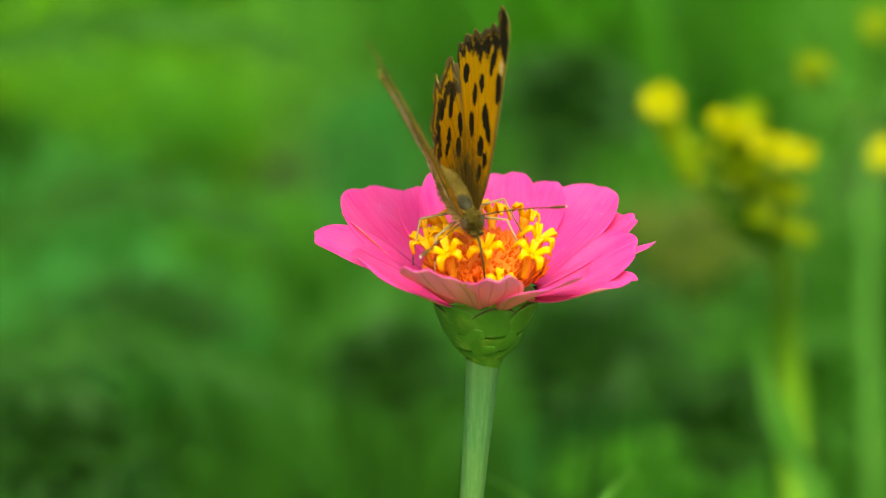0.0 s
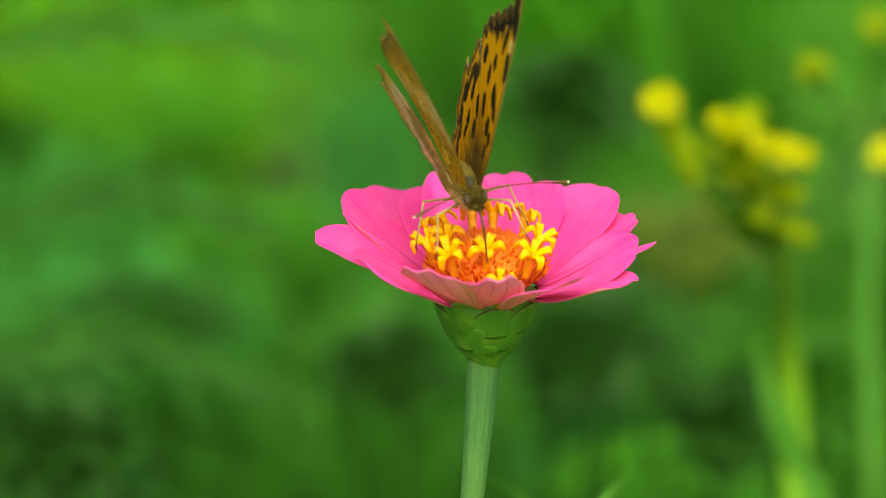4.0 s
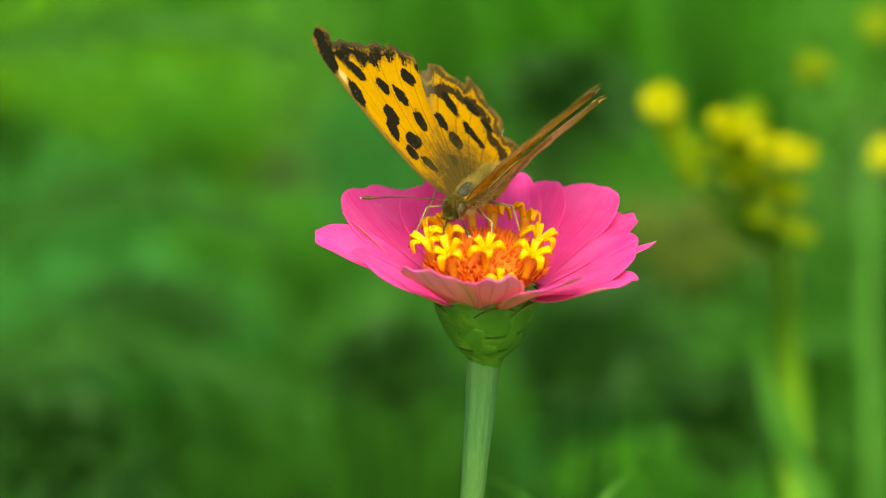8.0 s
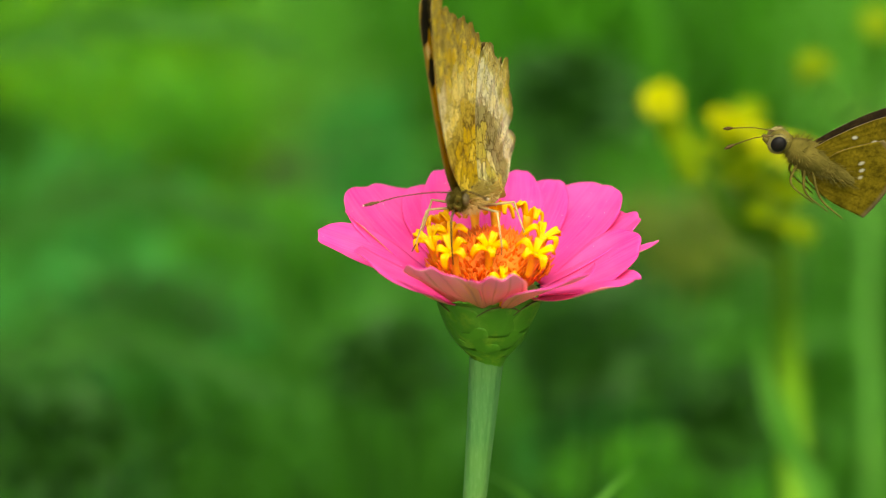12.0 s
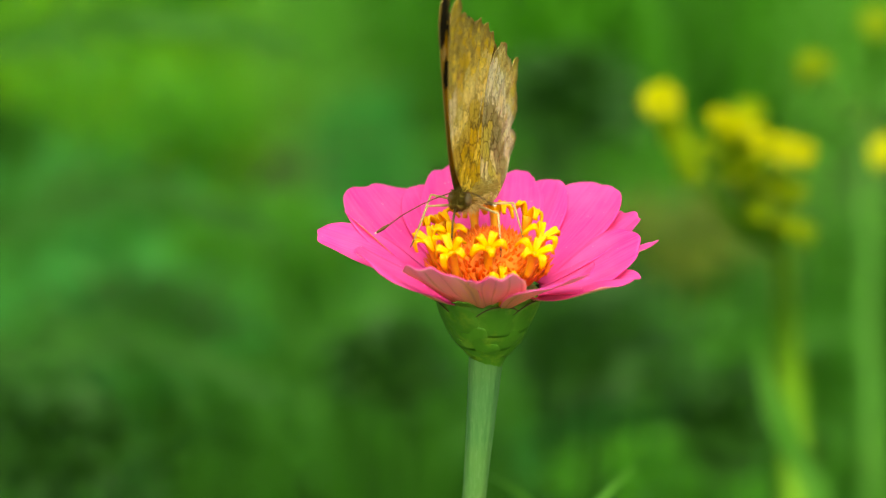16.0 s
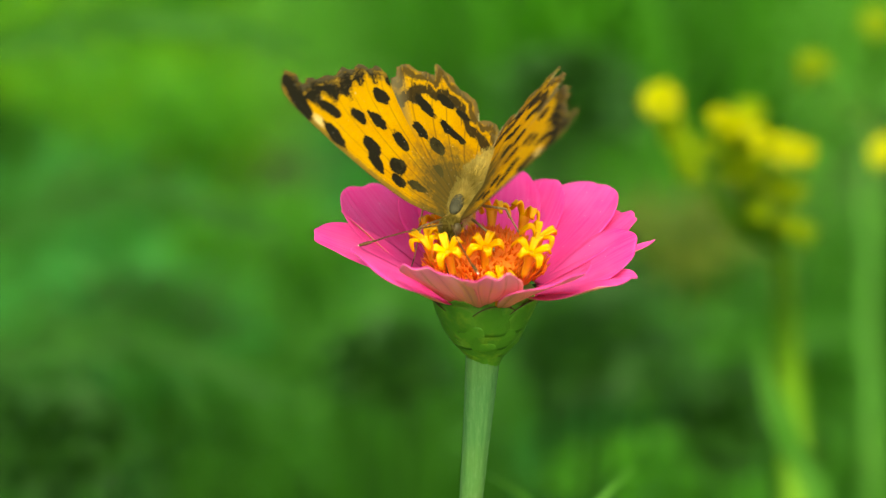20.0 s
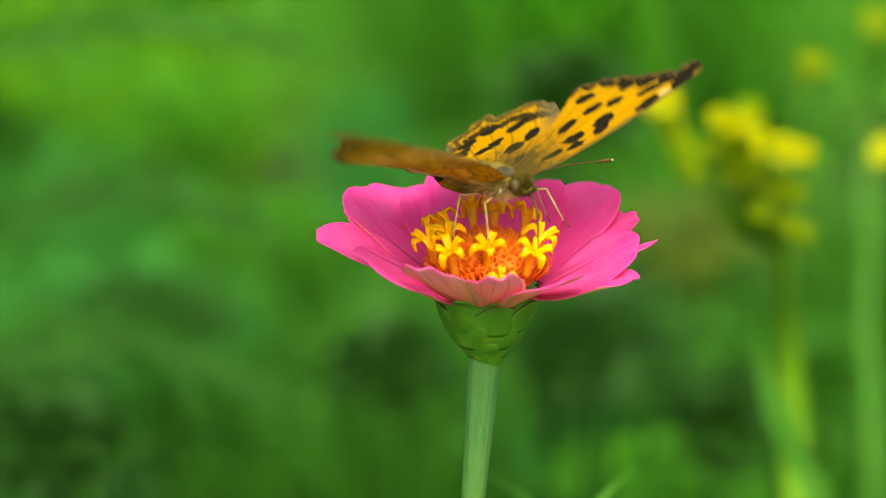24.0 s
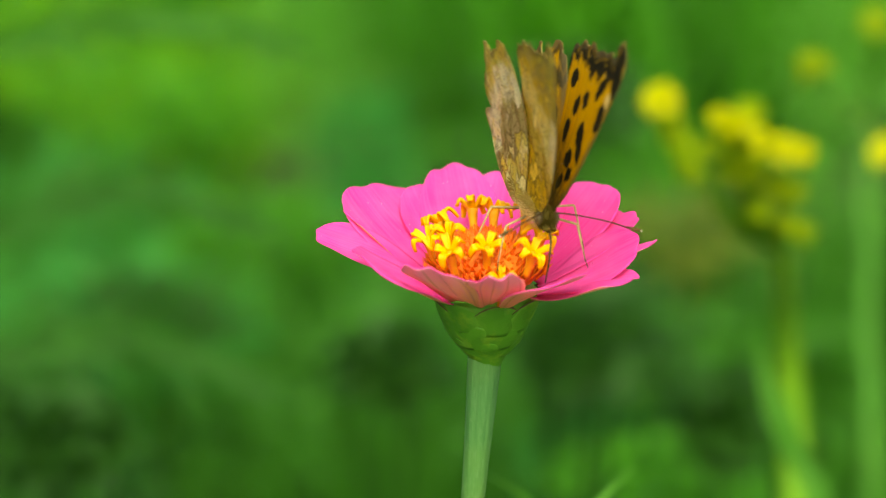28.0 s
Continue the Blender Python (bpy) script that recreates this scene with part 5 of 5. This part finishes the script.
        (20.6, -3.4, -0.3, 11.5, -109.4, -19.2, 0.1, 77.1, 76.4, 77.7, 74.9, -6.6, -5.7, -7.5, -7.7, 1.8, 2.3, 2, -2.4),
        (20.8, -3.6, -0.9, 11.5, -108.4, -19.3, 1.6, 68.8, 67.8, 69.6, 66.1, -8.8, -6.7, -9.3, -9.3, 2.2, 3.9, 2.6, -1.1),
        (21, -2.9, -0.6, 11.5, -107.1, -17.5, 1.5, 72.7, 73.5, 73.8, 71.6, -6.4, -3.2, -3.8, -3.7, 2.6, 5.5, 3.2, 0.1),
        (21.2, -3.4, -0.7, 11.5, -110.2, -15.7, -0.2, 69.1, 71.5, 70, 70, -6.4, -3.8, -6.8, -6.8, 2.6, 4.5, 3, -0.1),
        (21.5, -4, -0.6, 11.8, -102.4, -15.5, -2.8, 75.7, 79.1, 76.3, 78.2, -7.8, -6.1, -7.8, -8, 2.6, 3, 2.7, -0.3),
        (23.5, -1.1, -2.3, 13, -68.8, 7, 3.8, 80.3, 67.6, 79.3, 71.1, 2.5, -1.9, -7.6, -8.8, 2.6, -7.3, 0.7, -1.9),
        (23.6, -1.1, -1.9, 13.4, -71.5, 11.7, 4.5, 65.6, 51.8, 64.4, 55.5, 5.8, 1, -5.3, -6.5, 2.6, -7.9, 0.6, -1.9),
        (23.7, -1.7, -1.4, 14.5, -58.1, 13.6, 4.3, 43.2, 33.4, 42, 37.4, -4.8, -9.8, -14.7, -16, 2.6, -8.4, 0.5, -2),
        (23.8, -1.2, -2.5, 14.8, -56.4, 15.3, 3.1, 24.6, 17, 23.3, 21.1, -6, -11.4, -17.1, -18.4, 2.6, -8.9, 0.4, -2.1),
        (23.9, -0.6, -1.9, 14.6, -62, 8.4, 5.1, 21.2, 9.1, 19.7, 13.5, -3.1, -8.7, -12.4, -13.8, 2.6, -9.4, 0.3, -2.2),
        (24, 0.9, -2.2, 15.4, -57.1, 9.6, 2.4, 25.7, 18.7, 24.2, 23.3, -7.5, -13.4, -11.5, -12.9, 2.6, -9.9, 0.2, -2.2),
        (24.1, 0.7, -1.5, 14.4, -56.8, 1.5, 2.3, 53, 47.3, 51.6, 51.3, -11.3, -16.5, -18.9, -20.1, 2.2, -9.7, 0.1, -2.7),
        (24.2, 0.4, -2.3, 13.6, -65.4, 10.6, 2.7, 81.4, 68.3, 80.2, 71.9, 7.1, 2.6, -7.4, -8.3, 1.8, -9.6, 0.1, -3.2),
        (24.4, 2, -2.9, 13.7, -59.4, 5.1, 3.6, 64.2, 59.6, 63.3, 62.1, 2.3, -1, -3, -3.3, 0.9, -9.2, -0.1, -4.2),
        (24.6, 3.3, -2.6, 13.8, -61.4, -4.3, 2.2, 40.6, 42.2, 40, 43.7, -6, -7.9, -7.7, -7.4, 0.1, -8.9, -0.3, -5.2),
        (24.8, 2.6, -2.7, 13.5, -67.2, 0.4, 4.3, 68.5, 68.1, 68.2, 68.5, -3.4, -3.9, 1.1, 1.9, -0.7, -8.5, -0.5, -6.2),
        (25, 3.9, -3, 14.2, -63.1, -9.1, 4.8, 79.8, 79.9, 79.8, 79.3, -7.9, -7.1, -7, -5.6, -1.6, -8.2, -0.7, -7.3),
        (25.2, 3.7, -2.8, 13.1, -66.3, -3, 2.4, 58.2, 59.7, 57.6, 58.7, -7.5, -7.2, -2.3, -0.9, -1.1, -5.7, -0.4, -6.3),
        (25.4, 3.8, -2.7, 13.8, -60.6, -14.7, 0.3, 53.4, 56.7, 52.2, 55.4, -16.1, -16.4, -11.2, -9.8, -0.6, -3.3, -0.2, -5.4),
        (25.6, 5.1, -3.1, 13.8, -69.6, -13.8, -1, 83, 83.9, 81.2, 82.2, -7.1, -8, -12.6, -11.1, -0.1, -0.9, 0.1, -4.5),
        (25.8, 4.8, -2.9, 13.7, -71.4, -14.4, -2.1, 84.1, 83.5, 81.7, 81.6, -5.6, -7.1, -15.4, -13.9, 0.4, 1.5, 0.3, -3.5),
        (26, 5.3, -2.3, 13.5, -67.6, -18.8, -3.8, 76, 76.6, 73, 74.3, -13.6, -15.7, -13.2, -11.7, 0.8, 3.9, 0.6, -2.6),
        (26.2, 5.5, -2.8, 13.3, -73.3, -16.4, -5.2, 83.8, 84.2, 81.7, 82.8, -4.7, -6.2, -17.9, -16.6, 0.8, 3.5, 0.8, -2),
        (26.4, 5.7, -2.5, 13.1, -74.5, -14.4, -8.6, 78.1, 80.8, 76.8, 80.2, -8.3, -9.2, -15.5, -14.5, 0.8, 3.1, 0.9, -1.4),
        (26.6, 6.1, -2.2, 12.8, -75.7, -15.5, -7.3, 82.8, 82.8, 82.3, 83.1, -6.4, -6.7, -12.3, -11.5, 0.8, 2.8, 1.1, -0.8),
        (26.8, 6, -2.2, 12.8, -74.5, -13.6, -10.1, 80.2, 81.9, 80.5, 83, -6.4, -6.2, -12.8, -12.3, 0.8, 2.4, 1.3, -0.2),
        (27, 5.4, -1.7, 12.4, -73.3, -16, -9.2, 82.7, 83.5, 84, 85.5, -6.5, -5.6, -2.9, -2.7, 0.8, 2, 1.5, 0.4),
        (27.2, 5.5, -1.1, 13.6, -79.7, -19, -10.2, 71.6, 74.7, 72.6, 76, -10, -9.2, -14.1, -13.8, 0, 1.8, 0.9, 0.2),
        (27.3, 4.4, -1.1, 13.5, -73.7, -10.6, -11.4, 55.8, 61.4, 56.6, 62.3, -7.3, -6.6, -4.9, -4.6, -0.4, 1.6, 0.6, 0.1),
        (27.4, 3.9, -0.6, 13.4, -70.8, -1.1, -11.2, 41, 48, 41.7, 48.7, -5.8, -5.2, -4, -3.7, -0.9, 1.5, 0.3, 0),
        (27.5, 3.8, -0.6, 12.9, -66.5, 4.2, -9.3, 29.2, 34.9, 29.8, 35.2, -9.4, -8.8, -3.3, -2.9, -1.3, 1.4, 0, -0.1),
        (27.6, 3.2, -0.6, 13.4, -65.4, 5.2, -8.4, 28.5, 34.7, 29, 34.7, -7.2, -6.7, -2.6, -2.3, -1.7, 1.2, -0.3, -0.2),
        (27.7, 4.1, -0.7, 14, -67.8, 0.5, -7.5, 36.6, 43.1, 37, 42.7, -9, -8.6, -2, -1.6, -2.1, 1.1, -0.6, -0.3),
        (27.8, 4.6, -1.5, 13.6, -72.9, -7.3, -5.1, 54.3, 59.9, 54.6, 59.2, -8.1, -7.7, -6.6, -6.3, -2.5, 1, -0.9, -0.4),
        (27.9, 5, -2, 13.1, -73.4, -7.7, -3.6, 71.2, 73, 71.3, 71.9, -2.6, -2.3, 2.4, 2.8, -2.9, 0.8, -1.2, -0.6),
        (28, 5.5, -2.4, 13.1, -75.2, -6.5, -3.2, 80.9, 81.5, 80.9, 80.1, 1.3, 1.5, 2.4, 2.8, -3.3, 0.7, -1.4, -0.7),
    ]
    walk(butterfly, [(r[0], body_pose(*r[1:7])) for r in rows])
    for k, (which, side) in enumerate((("fore", "left"), ("fore", "right"), ("hind", "left"), ("hind", "right"))):
        walk(wings[which, side], [(r[0], wing_pose(side, r[7 + k], r[11 + k], which, r[15 + k])) for r in rows])
    # the antennae swing with the head's turns: seconds, degrees of the left and the right one, dip of the right and the left one
    swing = [(0, 9, 16, 0, 0), (3.5, 9, 16, 0, 0), (5.5, -26, -9, 0, 0), (9, -26, -9, 6, 0), (10.5, -26, -9, 2, 0), (11, -26, -9, 12, 0),
             (11.5, -26, -9, 6, 0), (12, -26, -9, 10, 0), (14.5, -26, -9, -5, 0), (15.5, -26, -9, -5, 0), (16, -26, -9, 34, 0), (16.3, -26, -9, 0, 0),
             (16.6, -26, -9, 0, 0), (17, -26, -9, 8, 0), (18, -26, -9, 0, 0), (20, -26, -9, 12, 0), (21, -26, -9, 20, 0), (21.5, -26, -9, 12, 0),
             (23.5, 9, 16, 0, 0), (25, 9, 16, 0, 0), (26, 9, 16, 0, 4), (27, 9, 16, 0, 16), (28, 9, 16, 0, 8)]
    for k, (ant, sgn) in enumerate(zip(feelers, (1, -1))):
        base = Matrix.Translation((6.2 * MM, sgn * 0.6 * MM, 0.8 * MM))
        walk(ant, [(r[0], base @ Matrix.Rotation(radians((-r[4], r[3])[k]), 4, "X") @ Matrix.Rotation(radians(r[1 + k]), 4, "Z") @ base.inverted()) for r in swing])
    # the skipper darts past: seconds, x y z (mm), yaw, pitch, roll, wing lift; while it turns the lifts and sweeps of all four wings
    dart = [
        (0, 121.4, 12.6, 27.4, 180, 20, 0, 60),
        (9.9, 103.9, 20.2, 18.4, 180, 20, 0, 60),
        (10.1, 67.9, 15.6, 3.2, 170, 30, 0, 60),
        (10.2, 19.7, 25.6, 1.8, 175, 60, 20, 70),
        (10.3, -18.8, 7.6, 11.2, 120, 60, 0, 70),
        (10.4, 23.3, 17.5, 9.4, 200, 20, 30, 20),
        (10.5, 47.3, 22.6, 25.9, 160, 30, 10, 55),
        (10.565, 37.5, 20.1, 18, 180, 0, 20, 44),
        (10.6, 36.9, 20.1, 18, 180, 0, 20, 40),
        (10.635, 36.3, 20.1, 18, 180, 0, 20, 36),
        (10.7, 12.5, 17.6, 9.8, 165, 45, 30, 75),
        (10.8, -14.9, 9.6, 17.8, 110, 60, -20, 75),
        (10.9, -33.6, -1.6, 15.4, 40, 55, 25, 85),
        (10.965, -43.4, -4.4, 12.2, -24.2, 37.4, 49.9, 40, 22, 66, 20, -43.9, 26.2, -31.7, 40),
        (11, -45.8, -4.4, 12.2, -24.2, 37.4, 49.9, 29.4, -2, 63.8, 18.7, -43.9, 26.2, -31.7, 40),
        (11.035, -48.2, -4.4, 12.2, -24.2, 37.4, 49.9, 20, -26, 61, 17, -43.9, 26.2, -31.7, 40),
        (11.1, -73, -7.1, -2.6, -40, 0, 50, 50),
        (11.15, -10.9, -22.9, -54.2, -60, 0, 20, 50),
        (11.2, 47.5, 3, -3.9, -100, 20, 20, 30),
        (11.3, 64.2, 1.6, -8.6, -150, 20, 0, 60),
        (11.365, 27.9, 2.4, -5.9, -180, 55, 10, 84),
        (11.4, 27.3, 2.4, -5.9, -180, 55, 10, 80),
        (11.435, 26.7, 2.4, -5.9, -180, 55, 10, 76),
        (11.465, 30, 16.3, 5.3, -180, 50, 15, 74),
        (11.5, 29.4, 16.3, 5.3, -180, 50, 15, 70),
        (11.535, 28.8, 16.3, 5.3, -180, 50, 15, 66),
        (11.6, 50.3, 21, 20.8, -190, 50, 10, 60),
        (11.665, 32, 6.8, 8.4, -175, 30, 40, 29),
        (11.7, 31.4, 6.8, 8.4, -175, 30, 40, 25),
        (11.735, 30.8, 6.8, 8.4, -175, 30, 40, 21),
        (11.8, 11, 17.4, 9.1, -180, 65, 15, 70),
        (11.9, 47.7, 21.3, 21.8, -190, 50, -20, 50),
        (11.965, 41.0, 9, 15.1, -180, 28, -10, 90, 90, 90, 90, -54, -54, -32, -32),
        (12, 40.4, 9, 15.1, -180, 28, -10, 86, 86, 86, 86, -54, -54, -32, -32),
        (12.035, 39.8, 9, 15.1, -180, 28, -10, 82, 82, 82, 82, -54, -54, -32, -32),
        (12.1, 13.9, 17.9, 10.8, -185, 35, 40, 45),
        (12.2, 8.5, 19.1, 14.6, -180, 35, 25, 50),
        (12.265, 30.3, 22.6, 25.9, -185, 60, 15, 84),
        (12.3, 29.7, 22.6, 25.9, -185, 60, 15, 80),
        (12.335, 29.1, 22.6, 25.9, -185, 60, 15, 76),
        (12.4, 32.3, 21.3, 21.8, -180, 45, 20, 75),
        (12.465, 20.7, 11.9, 25.3, -180, 70, 8, 88),
        (12.5, 20.1, 11.9, 25.3, -180, 70, 8, 84),
        (12.535, 19.5, 11.9, 25.3, -180, 70, 8, 80),
        (12.9, 46.3, 27.6, 42.5, -180, 45, 10, 50),
        (13.3, 110.7, 57.6, 72.1, -200, 35, 10, 50),
        (28, 164.2, 64.3, 94, -200, 20, 0, 60),
    ]
    walk(skipper, [(r[0], body_pose(*r[1:7])) for r in dart])
    for k, (which, side) in enumerate((("fore", "left"), ("fore", "right"), ("hind", "left"), ("hind", "right"))):
        walk(skipper_wings[which, side], [(r[0], wing_pose(side, r[7 + k], r[11 + k], which) if len(r) > 8
                                           else wing_pose(side, r[7], -28 if which == "fore" else -6, which)) for r in dart])
    # the zinnia sways a little on its stalk: sideways degrees
    sway = [(0, -0.02), (0.5, -0.05), (1, -0.04), (2, -0.03), (3.5, 0.0), (5.5, 0.02), (6, 0.04), (7, 0.0), (7.5, 0.12), (8, 0.0), (8.5, -0.05),
            (9.5, -0.03), (10, -0.02), (10.5, 0.05), (11.5, 0.05), (12, 0.09), (12.5, 0.09), (14.5, -0.01), (15.5, 0.06), (16, 0.07),
            (17, 0.03), (18, 0.0), (19, -0.02), (20.5, -0.03), (21, 0.03), (23.5, 0.0), (24, 0.04), (25, 0.0), (27, 0.0), (28, 0.03)]
    rest = zinnia.matrix_world.copy()
    walk(zinnia, [(t, rest @ pose(0, 0, 0, 0, a * 0.5, 0)) for t, a in sway])


motions()
